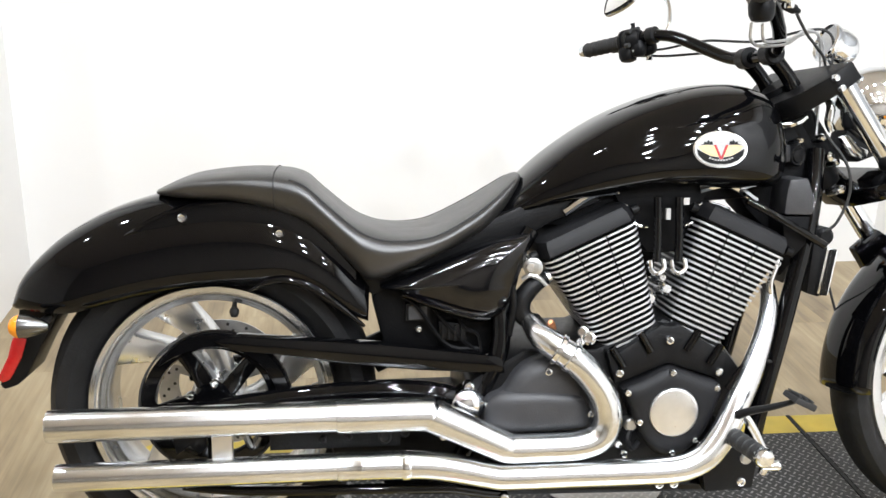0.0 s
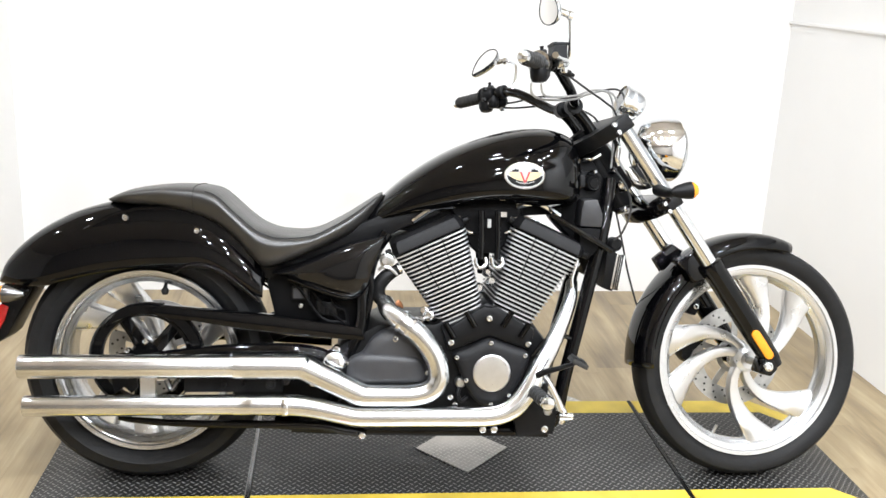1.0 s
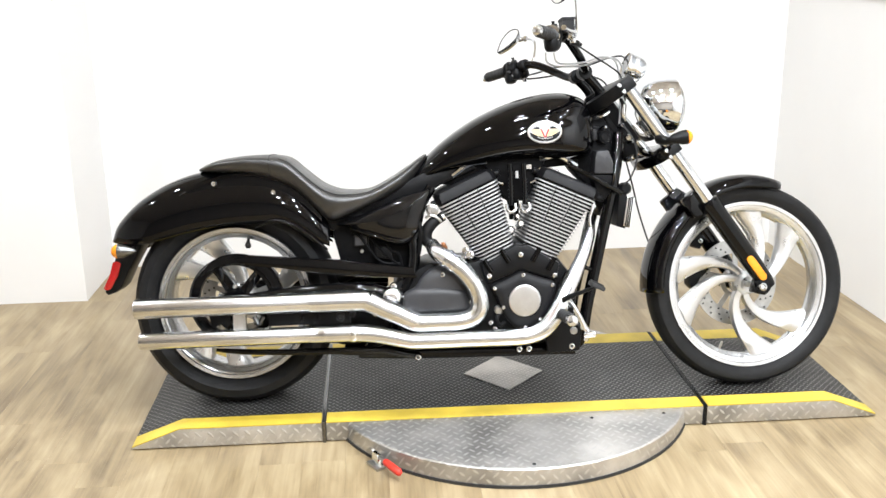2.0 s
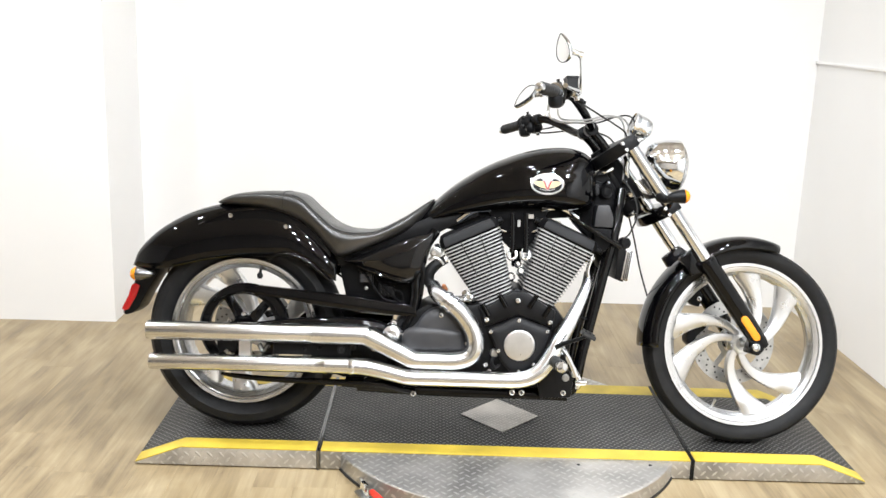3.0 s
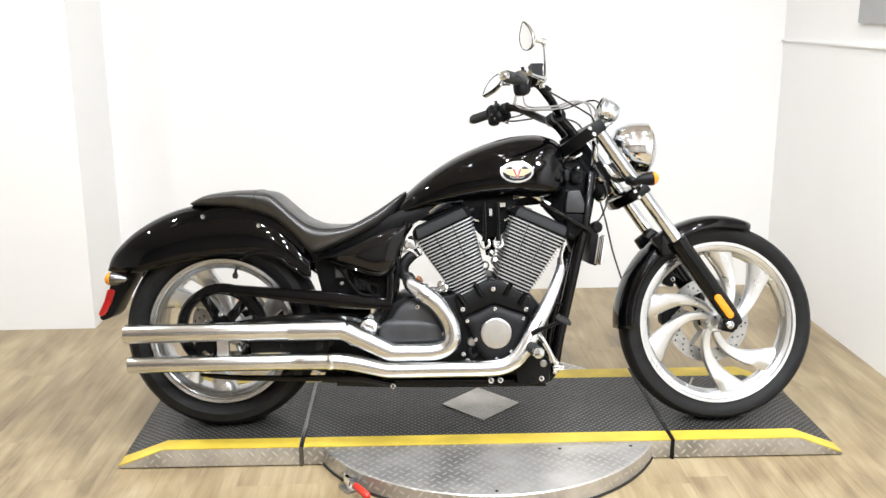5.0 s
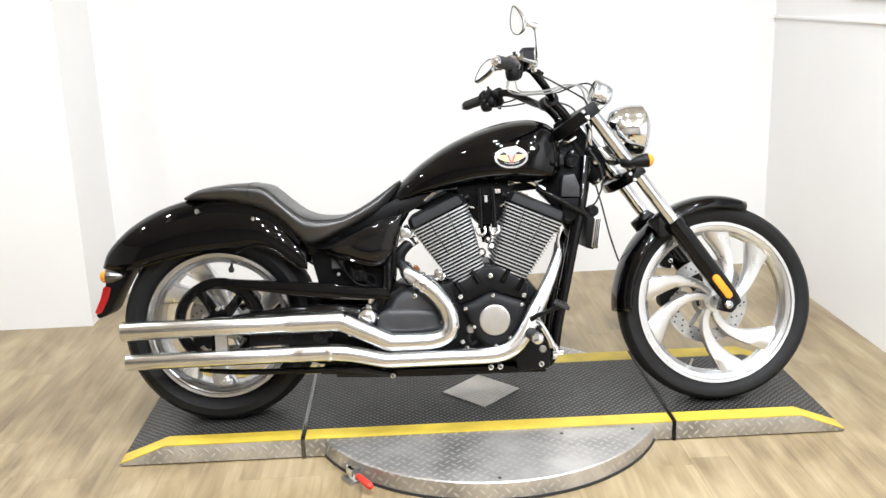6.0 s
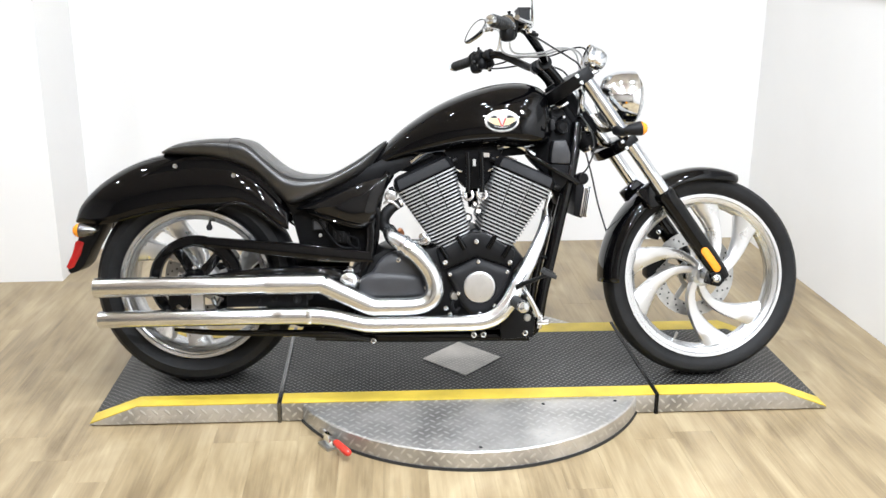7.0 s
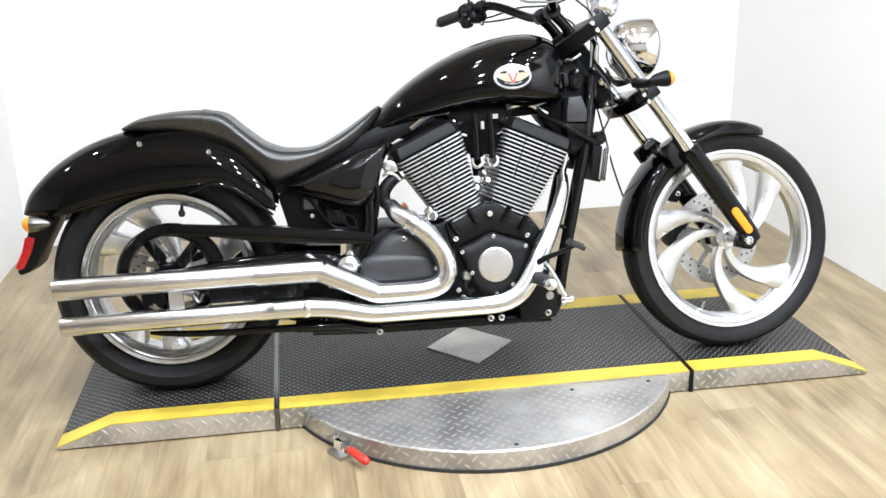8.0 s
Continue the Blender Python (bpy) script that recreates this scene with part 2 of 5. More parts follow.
def box(x0, x1, y0, y1, z0, z1, r=0.0, bm=None):
    bm = bm or bmesh.new()
    v = [bm.verts.new((x, y, z)) for x in (x0, x1) for y in (y0, y1) for z in (z0, z1)]
    for f in ((0, 1, 3, 2), (4, 6, 7, 5), (0, 4, 5, 1), (2, 3, 7, 6), (0, 2, 6, 4), (1, 5, 7, 3)):
        bm.faces.new([v[i] for i in f])
    return bevel(bm, r) if r else bm


def extrude_xz(outline, y0, y1, r=0.0, segments=2):
    """A plate with an outline in x and z, from y0 to y1."""
    bm = bmesh.new()
    a = [bm.verts.new((x, y0, z)) for x, z in outline]
    b = [bm.verts.new((x, y1, z)) for x, z in outline]
    n = len(outline)
    bm.faces.new(a), bm.faces.new(b[::-1])
    for i in range(n):
        bm.faces.new((a[i], b[i], b[(i + 1) % n], a[(i + 1) % n]))
    bmesh.ops.recalc_face_normals(bm, faces=bm.faces)
    return bevel(bm, r, segments) if r else bm


def catmull(pts, steps=6, closed=False):
    pts = [Vector(p) for p in pts]
    n, out = len(pts), []
    for i in range(n if closed else n - 1):
        if closed:
            p0, p1, p2, p3 = (pts[(i + k) % n] for k in (-1, 0, 1, 2))
        else:
            p1, p2 = pts[i], pts[i + 1]
            p0 = pts[i - 1] if i else p1 * 2 - p2
            p3 = pts[i + 2] if i + 2 < n else p2 * 2 - p1
        for s in range(steps):
            t = s / steps
            out.append(0.5 * (2 * p1 + (p2 - p0) * t + (2 * p0 - 5 * p1 + 4 * p2 - p3) * t * t + (3 * p1 - p0 - 3 * p2 + p3) * t**3))
    return out if closed else out + [pts[-1]]


def tube(pts, radius, segs=16, steps=6, caps=True, bm=None):
    """A round tube along a smooth path; radius: one number, or one a point."""
    bm = bm or bmesh.new()
    radii = radius if isinstance(radius, (list, tuple)) else [radius] * len(pts)
    path = catmull([(*p, r) for p, r in zip(pts, radii)], steps) if steps > 1 else [Vector((*p, r)) for p, r in zip(pts, radii)]
    rings, side = [], None
    for i, p in enumerate(path):
        d = (path[min(i + 1, len(path) - 1)] - path[max(i - 1, 0)]).xyz.normalized()
        side = d.orthogonal() if side is None else side - d * side.dot(d)
        side.normalize()
        up = d.cross(side)
        rings.append([bm.verts.new(p.xyz + p.w * (side * math.cos(a) + up * math.sin(a))) for a in (2 * math.pi * k / segs for k in range(segs))])
    for a, b in zip(rings, rings[1:]):
        for k in range(segs):
            bm.faces.new((a[k], a[(k + 1) % segs], b[(k + 1) % segs], b[k]))
    if caps:
        bm.faces.new(rings[0][::-1]), bm.faces.new(rings[-1])
    return bm


def turn_y(profile, cx, cz, cy=0.0, segs=64, closed=True, bm=None):
    """A profile of (radius, y) turned about the wheel's axis."""
    bm = bm or bmesh.new()
    rings = []
    for k in range(segs):
        a = 2 * math.pi * k / segs
        rings.append([bm.verts.new((cx + r * math.cos(a), cy + y, cz + r * math.sin(a))) for r, y in profile])
    m = len(profile)
    for k in range(segs):
        a, b = rings[k], rings[(k + 1) % segs]
        for i in range(m if closed else m - 1):
            j = (i + 1) % m
            bm.faces.new((a[i], a[j], b[j], b[i]))
    return bm


def knob(center, axis, profile, segs=16, bm=None):
    """A turned piece along an axis: profile of (along, radius); closed at its ends."""
    bm = bm or bmesh.new()
    c, d = Vector(center), Vector(axis).normalized()
    s = d.orthogonal().normalized()
    u = d.cross(s)
    rings = [[bm.verts.new(c + d * l + r * (s * math.cos(a) + u * math.sin(a))) for a in (2 * math.pi * k / segs for k in range(segs))] for l, r in profile]
    for a, b in zip(rings, rings[1:]):
        for k in range(segs):
            bm.faces.new((a[k], a[(k + 1) % segs], b[(k + 1) % segs], b[k]))
    bm.faces.new(rings[0][::-1]), bm.faces.new(rings[-1])
    return bm


def bolt_mesh(center, axis, r, h=None, bm=None):
    h = h or r * 0.8
    return knob(center, axis, [(-h, r), (h * 0.5, r), (h * 0.9, r * 0.82), (h, r * 0.55), (h * 0.6, r * 0.45)], 12, bm)


def loft(sections, bm=None, caps=True):
    bm = bm or bmesh.new()
    rings = [[bm.verts.new(p) for p in s] for s in sections]
    n = len(rings[0])
    for a, b in zip(rings, rings[1:]):
        for k in range(n):
            bm.faces.new((a[k], a[(k + 1) % n], b[(k + 1) % n], b[k]))
    if caps:
        bm.faces.new(rings[0][::-1]), bm.faces.new(rings[-1])
    return bm


def pillow(outline, y_edge, y_face, y_back, steps=4, rings=5, full=0.6):
    """A smooth-edged cover: a closed curve in x and z that bulges from y_edge to y_face, with a skirt back to y_back."""
    loop = [(p.x, p.y) for p in catmull([(x, z, 0) for x, z in outline], steps, True)]
    cx, cz = (sum(p[i] for p in loop) / len(loop) for i in (0, 1))
    sections = [[(x, y_back, z) for x, z in loop], [(x, y_edge, z) for x, z in loop]]
    for k in range(1, rings + 1):
        s = k / rings
        shrink = 1 - full * s**1.7
        y = y_edge + (y_face - y_edge) * math.sin(s * math.pi / 2)
        sections.append([(cx + (x - cx) * shrink, y, cz + (z - cz) * shrink) for x, z in loop])
    return loft(sections)


def pillow_box(x0, x1, y0, y1, z0, z1):
    return box(x0, x1, y0, y1, z0, z1, 0.3 * min(x1 - x0, y1 - y0, z1 - z0))


def group_empty(name, m, label, category, group=""):
    ob = new(name)
    ob.matrix_world = m
    return tagged(ob, label, category, group)


# ---- the room ----
BACK, RIGHT, LEFT, NICHE, JOG, FRONT = 1.8, 1.7, -5.0, -1.705, 1.22, -5.0
SKEW = 0.023  # the far wall stands a little out of square with the side wall


def slab(name, x0, x1, y0, y1, z0, z1, mat, label):
    return tagged(link(name, box(x0, x1, y0, y1, z0, z1), mat, None, label), kind="structure")


def wall_run(name, plan, mat, label):
    """A wall from its plan: corners in x and y, floor to ceiling."""
    bm = loft([[(x, y, z) for x, y in plan] for z in (0, CEILING)])
    return tagged(link(name, bm, mat, None, label), kind="structure")


far = lambda x: BACK - SKEW * (RIGHT - x)  # noqa: E731
wall_run("wall_north", [(NICHE, far(NICHE)), (RIGHT, far(RIGHT)), (RIGHT, BACK + 0.12), (NICHE, BACK + 0.12)], WALL, "smooth white painted wall behind the motorcycle")
wall_run("wall_niche", [(LEFT, JOG - 0.05), (NICHE, JOG), (NICHE, BACK + 0.12), (LEFT, BACK + 0.12)], WALL, "white painted wall that steps forward beside the niche")
slab("wall_east", RIGHT, RIGHT + 0.12, FRONT, BACK + 0.12, 0, CEILING, WALL, "white painted side wall with a thin ledge")
slab("trim", RIGHT - 0.012, RIGHT - 0.0002, -1.6, BACK, 1.29, 1.302, WALL, "thin white ledge along the side wall")
slab("wall_panel", RIGHT - 0.02, RIGHT - 0.0002, -1.2, 0.95, 1.39, 2.3, GREY, "flat grey panel on the side wall above the ledge")
# unseen wall, kept pale so that the mirror reflects white
slab("wall_west", LEFT - 0.12, LEFT, FRONT, BACK + 0.12, 0, CEILING, WEST, "plain off-white wall closing the showroom out of view")
# added out of view: gives the chrome a thin dark line to reflect
slab("reflection_band", LEFT, RIGHT, FRONT, FRONT + 0.02, 0, 0.32, DARK_BAND, "unseen dark band along the taupe wall, added for the reflections")
# unseen wall, kept dark to hold down reflections in paint and chrome
slab("wall_south", LEFT - 0.12, RIGHT + 0.12, FRONT - 0.12, FRONT, 0, CEILING, TAN, "plain taupe wall closing the showroom out of view")
slab("ceiling", LEFT - 0.12, RIGHT + 0.12, FRONT - 0.12, BACK + 0.12, CEILING, CEILING + 0.1, CEIL, "plain tan ceiling with small square lamps")


def ceiling_light(w, h):
    base = group_empty("ceiling_light", pose(0, 0, 0), "flat white ceiling lamp, switched on, out of view", "ceiling lamp", "ceiling lamps")
    w, h = w / 2 + 0.02, h / 2 + 0.02
    for x0, x1, y0, y1 in ((-w - 0.02, w + 0.02, -h - 0.02, -h), (-w - 0.02, w + 0.02, h, h + 0.02), (-w - 0.02, -w, -h, h), (w, w + 0.02, -h, h)):
        part("frame", box(x0, x1, y0, y1, -0.055, 0.0), WALL, base, "white metal frame")
    return base


# the added fill lamps get the same frames as the spots
for rows_of in (SPOTS, FILL_LAMPS):
    fixture = None
    for lx, ly, _, lw, lh in rows_of:
        if fixture is None:
            fixture = ceiling_light(lw, lh)
            fixture.matrix_world = pose(lx, ly, CEILING)
        else:
            copy_thing(fixture, pose(lx, ly, CEILING))

# ---- the turntable ----
TOP = 0.0655
DISC_X, DISC_Y, DISC_R = 0.037, 0.032, 0.604
PF, PB = -0.234, 0.412
STRIPE_FRONT, STRIPE_BACK = 0.068, 0.088
SEAM_L, SEAM_R, END_L, END_R = -0.578, 0.647, -1.175, 1.223
RAMP = 0.149


def ramp_outline(x0, x1, slope, z0=0.0):
    """The side view of a deck section: level, or sloping to the floor at one end."""
    if slope < 0:
        return [(x0, 0.004), (x1, 0.004), (x1, TOP - z0), (x0 + RAMP, TOP - z0), (x0, 0.01)]
    if slope > 0:
        return [(x0, 0.004), (x1, 0.004), (x1, 0.01), (x1 - RAMP, TOP - z0), (x0, TOP - z0)]
    return [(x0, 0.004), (x1, 0.004), (x1, TOP - z0), (x0, TOP - z0)]


def sheet(x0, x1, slope, y0, y1, lift, thick):
    """A skin laid on a deck section, following its slope."""
    line = [(x0, TOP), (x1, TOP)]
    if slope < 0:
        line = [(x0, 0.01), (x0 + RAMP, TOP), (x1, TOP)]
    if slope > 0:
        line = [(x0, TOP), (x1 - RAMP, TOP), (x1, 0.01)]
    up = [(x, z + lift + thick) for x, z in line]
    down = [(x, z + lift) for x, z in line]
    return extrude_xz(down + up[::-1], y0, y1)


def deck(x0, x1, slope, label):
    base = group_empty("turntable_deck", pose(0, 0, 0), label, "ramp", "turntable deck sections")
    part("frame", extrude_xz(ramp_outline(x0, x1, slope), PF, PB, 0.003), PLATE, base, "bright aluminium checker plate edge")
    part("tread_mat", sheet(x0 + 0.002, x1 - 0.002, slope, PF + STRIPE_FRONT, PB - STRIPE_BACK, 0.0005, 0.003), RUBBER_MAT, base, "black diamond tread rubber")
    for y0, y1 in ((PF - 0.001, PF + STRIPE_FRONT), (PB - STRIPE_BACK, PB + 0.001)):
        part("stripe", sheet(x0 + 0.002, x1 - 0.002, slope, y0, y1, 0.0005, 0.0032), YELLOW, base, "scuffed yellow safety stripe")
    part("foot_strip", box(x0 + 0.01, x1 - 0.01, PF + 0.01, PB - 0.01, 0.0, 0.006), DARKGAP, base, "black rubber strip under the plate")
    return base


deck(END_L, SEAM_L - 0.006, -1, "black ramp with yellow edges sloping to the wooden floor")
deck(SEAM_L + 0.006, SEAM_R - 0.006, 0, "level black tread deck with yellow edges on the turntable")
deck(SEAM_R + 0.006, END_R, 1, "black ramp with yellow edges sloping down to the floor")

for sx in (SEAM_L, SEAM_R):
    strip = link("seam_strip", box(sx - 0.005, sx + 0.005, PF - 0.004, PB + 0.004, 0.0, TOP + 0.004, 0.001), DARKCHROME if sx < 0 else SATIN)
    tagged(strip, "narrow metallic dark grey strip in the joint between deck sections" if sx < 0 else "narrow black strip in the joint between deck sections", "joint strip", "seam strips")

table = group_empty("turntable", pose(DISC_X, DISC_Y, 0), "round aluminium checker-plate turntable lying on the wooden floor", "turntable")


def disc_mesh(low):
    """A disc with a rolled edge; the straight deck lies in a channel cut across it."""
    bm = bmesh.new()
    edge = PF - 0.003 - DISC_Y if low < 0 else PB + 0.003 - DISC_Y
    a0 = math.asin(edge / DISC_R)
    angles = np.linspace(-math.pi - a0, a0, 49) if low < 0 else np.linspace(a0, math.pi - a0, 49)
    rim = [(DISC_R * math.cos(a), DISC_R * math.sin(a)) for a in angles]
    t = TOP - 0.003
    down, low_edge, up = ([bm.verts.new((x * k, y * k if abs(y) > abs(edge) + 0.004 else y, z)) for x, y in rim] for k, z in ((1, 0.008), (1, t - 0.004), (0.994, t)))
    bm.faces.new(up)
    bm.faces.new(down[::-1])
    for p, q in ((down, low_edge), (low_edge, up)):
        for i in range(len(rim) - 1):
            bm.faces.new((p[i], p[i + 1], q[i + 1], q[i]))
    bm.faces.new((down[-1], down[0], low_edge[0], low_edge[-1])), bm.faces.new((low_edge[-1], low_edge[0], up[0], up[-1]))
    return bm


for half in (-1, 1):
    part("plate", disc_mesh(half), PLATE, table, "bright aluminium checker plate")
part("rim_seal", loft([[(DISC_R * k * math.cos(a), DISC_R * k * math.sin(a), z) for a in np.linspace(0, 2 * math.pi, 96, endpoint=False)] for k, z in ((1.006, 0), (1.006, 0.009), (0.99, 0.0095))]), DARKGAP, table, "black rubber seal round the foot of the plate")
for sx, sy in ((0.228, -0.305), (0.463, -0.295), (-0.002, -0.578)):
    part("screw", knob((sx, sy, TOP - 0.004), (0, 0, 1), [(0, 0.006), (0.0022, 0.006), (0.003, 0.004), (0.0018, 0.0025)], 12), DARKGAP, table, "dark countersunk screw")
inlay = link("floor_inlay", extrude_xz([(-0.139, 0), (0, -0.147), (0.139, 0), (0, 0.147)], 0, 0.003), DIAMOND)
inlay.matrix_world = pose(0.033, 0.087, TOP + 0.0042, 90)
tagged(inlay, "diamond-shaped bare checker plate let into the black deck", "metal plate")

# a toggle clamp with a red grip at the rim
clamp = group_empty("toggle_clamp", pose(-0.415, -0.4, 0.0, 0, 0, -58), "steel toggle clamp with a red vinyl grip lying beside the turntable", "clamp")
part("base", box(-0.03, 0.03, -0.02, 0.022, 0.0, 0.008, 0.002), STEEL, clamp, "zinc-plated steel base")
part("bracket", extrude_xz([(-0.022, 0.008), (0.024, 0.008), (0.014, 0.04), (-0.012, 0.046)], -0.008, 0.008, 0.002), CHROME, clamp, "bright steel bracket")
part("jaw", tube([(-0.012, 0, 0.038), (-0.03, 0, 0.042), (-0.05, 0, 0.03)], 0.006, 8), STEEL, clamp)
part("lever", tube([(0.0, 0, 0.034), (0.03, 0, 0.036), (0.06, 0, 0.034)], 0.006, 8), STEEL, clamp)
part("grip", knob((0.045, 0, 0.034), (1, 0, -0.04), [(0, 0.009), (0.004, 0.0105), (0.05, 0.0115), (0.07, 0.0115), (0.078, 0.0095), (0.082, 0.004)], 14), REDGRIP, clamp, "red vinyl grip")


# ---- the motorcycle: x ahead, y to its left, z up from the deck ----
LEAN_DEG, STEER_DEG, RAKE_DEG = 10.42, 6.0, 35.0
bike = group_empty("motorcycle", pose(-0.008, -0.0285, 0.0771, -LEAN_DEG, -0.796, -1.253), "gloss black cruiser motorcycle with chrome exhausts, parked leaning on the deck", "motorcycle")
HEAD = Vector((0.376, 0, 0.924))
AXIS = Vector((-math.sin(radians(RAKE_DEG)), 0, math.cos(radians(RAKE_DEG))))
STEER = Matrix.Translation(HEAD) @ Matrix.Rotation(radians(STEER_DEG), 4, AXIS) @ Matrix.Translation(-HEAD)


def bolts(places, axis, r, parent, mat=None, m=None, label=""):
    for p in places:
        part("bolt", bolt_mesh(p, axis, r), mat or CHROME, parent, label, m)


def smooth_rows(rows, steps=5):
    """Rows of numbers, eased from one to the next."""
    out = []
    for i in range(len(rows) - 1):
        p1, p2 = np.array(rows[i]), np.array(rows[i + 1])
        p0 = np.array(rows[i - 1]) if i else 2 * p1 - p2
        p3 = np.array(rows[i + 2]) if i + 2 < len(rows) else 2 * p2 - p1
        for s in range(steps):
            t = s / steps
            out.append(0.5 * (2 * p1 + (p2 - p0) * t + (2 * p0 - 5 * p1 + 4 * p2 - p3) * t * t + (3 * p1 - p0 - 3 * p2 + p3) * t**3))
    return [r.tolist() for r in out] + [list(rows[-1])]


# -- wheels
def tyre_profile(r_out, r_rim, half):
    return [(r_rim, -half * 0.62), (r_rim + 0.012, -half * 0.8), (r_rim + (r_out - r_rim) * 0.45, -half), (r_out - (r_out - r_rim) * 0.28, -half * 0.96),
            (r_out - (r_out - r_rim) * 0.1, -half * 0.72), (r_out - 0.002, -half * 0.4), (r_out, 0), (r_out - 0.002, half * 0.4), (r_out - (r_out - r_rim) * 0.1, half * 0.72),
            (r_out - (r_out - r_rim) * 0.28, half * 0.96), (r_rim + (r_out - r_rim) * 0.45, half), (r_rim + 0.012, half * 0.8), (r_rim, half * 0.62)]


def rim_profile(r, half, depth):
    outer = [(r, -half), (r - 0.002, -half - 0.003), (r - 0.012, -half - 0.002), (r - 0.0145, -half + 0.004), (r - 0.017, -half + 0.0045),
             (r - depth * 0.72, -half + 0.009), (r - depth * 0.76, -half + 0.014), (r - depth, -half + 0.022), (r - depth - 0.003, -half + 0.026)]
    return outer + [(q, -y) for q, y in outer[::-1]] + [(r - 0.012, half - 0.02), (r - 0.012, -half + 0.02)]


def blade(cx, cz, r0, r1, tip_deg, sweep_deg, w0, w1, y_face, thick, bend=2.0, flare=1.3, bm=None):
    """One swept spoke: it leaves the hub early and bends round to flare into the rim."""
    sections = []
    n = 12
    for k in range(n + 1):
        s = k / n
        r = r0 + (r1 - r0) * s
        a = radians(tip_deg - sweep_deg * (1 - s) ** bend)
        w = w0 + (w1 - w0) * s ** flare
        t = Vector((-math.sin(a), 0, math.cos(a)))
        c = Vector((cx + r * math.cos(a), 0, cz + r * math.sin(a)))
        yf = y_face + 0.016 * math.sin(s * math.pi) * 0.6
        ring = []
        for u, v in ((-1, 0.1), (-0.9, 0), (-0.1, -0.03), (0.75, 0.1), (1, 0.3), (1, 0.8), (0.7, 1), (-0.7, 1), (-1, 0.8)):
            p = c + t * (u * w)
            ring.append((p.x, yf + v * thick, p.z))
        sections.append(ring)
    return loft(sections, bm)


def brake_disc(cx, cz, r, y, holes=30):
    """A drilled disc with its carrier arms left open."""
    bm = turn_y([(r, -0.0025), (r, 0.0025), (r * 0.68, 0.0025), (r * 0.68, -0.0025)], cx, cz, y, 60)
    for k in range(5):
        a = 2 * math.pi * k / 5 + 0.3
        c, s = math.cos(a), math.sin(a)
        sec = []
        for rr in (r * 0.3, r * 0.7):
            sec.append([(cx + rr * c - w * s, y + v, cz + rr * s + w * c) for w, v in ((-0.009, -0.002), (0.009, -0.002), (0.009, 0.002), (-0.009, 0.002))])
        loft(sec, bm)
    turn_y([(r * 0.36, -0.003), (r * 0.36, 0.003), (r * 0.26, 0.003), (r * 0.26, -0.003)], cx, cz, y, 32, bm=bm)
    return bm


def disc_holes(cx, cz, r, y, n=20):
    bm = bmesh.new()
    for k in range(n):
        for j, rr in enumerate((0.74, 0.84, 0.93)):
            a = 2 * math.pi * (k + j * 0.33) / n
            c = (cx + r * rr * math.cos(a), y, cz + r * rr * math.sin(a))
            knob(c, (0, 1, 0), [(-0.0031, 0.0036), (0.0031, 0.0036)], 8, bm)
    return bm


def wheel(name, cx, cz, r_tyre, r_rim, half_tyre, half_rim, angles, sweep, w0, w1, hub_r, m, label, depth=0.034, bend=2.0, flare=1.3):
    rim = part(name, turn_y(rim_profile(r_rim, half_rim, depth), cx, cz, 0, 96), RIM, bike, label, m)
    part("tyre", turn_y(tyre_profile(r_tyre, r_rim - 0.004, half_tyre), cx, cz, 0, 96), TYRE, rim, "black road tyre")
    part("hub", turn_y([(0.012, -half_rim * 0.9), (hub_r * 0.6, -half_rim * 0.9), (hub_r * 0.8, -half_rim * 0.7), (hub_r, -0.01), (hub_r, 0.02), (hub_r * 0.8, half_rim * 0.8), (0.012, half_rim * 0.8)], cx, cz, 0, 40), BLADE, rim, "brushed alloy hub")
    for a in angles:
        part("spoke", blade(cx, cz, hub_r * 0.7, r_rim - depth + 0.004, a, sweep, w0, w1, -half_rim * 0.55, half_rim * 0.9, bend, flare), BLADE, rim, "swept silver alloy blade")
    return rim


RW, FW = (-0.84, 0.326), (0.852, 0.312)
rear = wheel("rear_wheel", *RW, 0.331, 0.247, 0.09, 0.078, (114, 149, 234, 269, 354, 29), 46, 0.019, 0.042, 0.055, None, "polished alloy wheel with swept spokes", 0.032, 1.6, 1.6)
front = wheel("front_wheel", *FW, 0.338, 0.2785, 0.052, 0.038, (167, 204, 284, 325, 48, 87), 55, 0.013, 0.05, 0.042, STEER, "polished alloy wheel with swept spokes", 0.04, 1.4, 1.8)
part("brake_disc", brake_disc(*FW, 0.148, 0.062), STEEL, front, "drilled steel brake disc")
tagged(part("disc_holes", disc_holes(*FW, 0.148, 0.062), DARKGAP, front, "dark drilled holes"), kind="stuff")
part("brake_disc", brake_disc(*RW, 0.14, 0.085), STEEL, rear, "drilled steel brake disc")
tagged(part("disc_holes", disc_holes(*RW, 0.14, 0.085), DARKGAP, rear, "dark drilled holes"), kind="stuff")
part("valve", tube([(-0.795, -0.02, 0.545), (-0.797, -0.035, 0.522), (-0.797, -0.04, 0.514), (-0.797, -0.042, 0.507), (-0.797, -0.043, 0.5)], [0.004, 0.005, 0.0095, 0.0095, 0.006], 10), GRIP, rear, "black rubber valve stem")
part("valve", tube([(0.755, -0.01, 0.095), (0.765, -0.015, 0.12)], [0.004, 0.005], 8), STEEL, front, "metal valve stem")

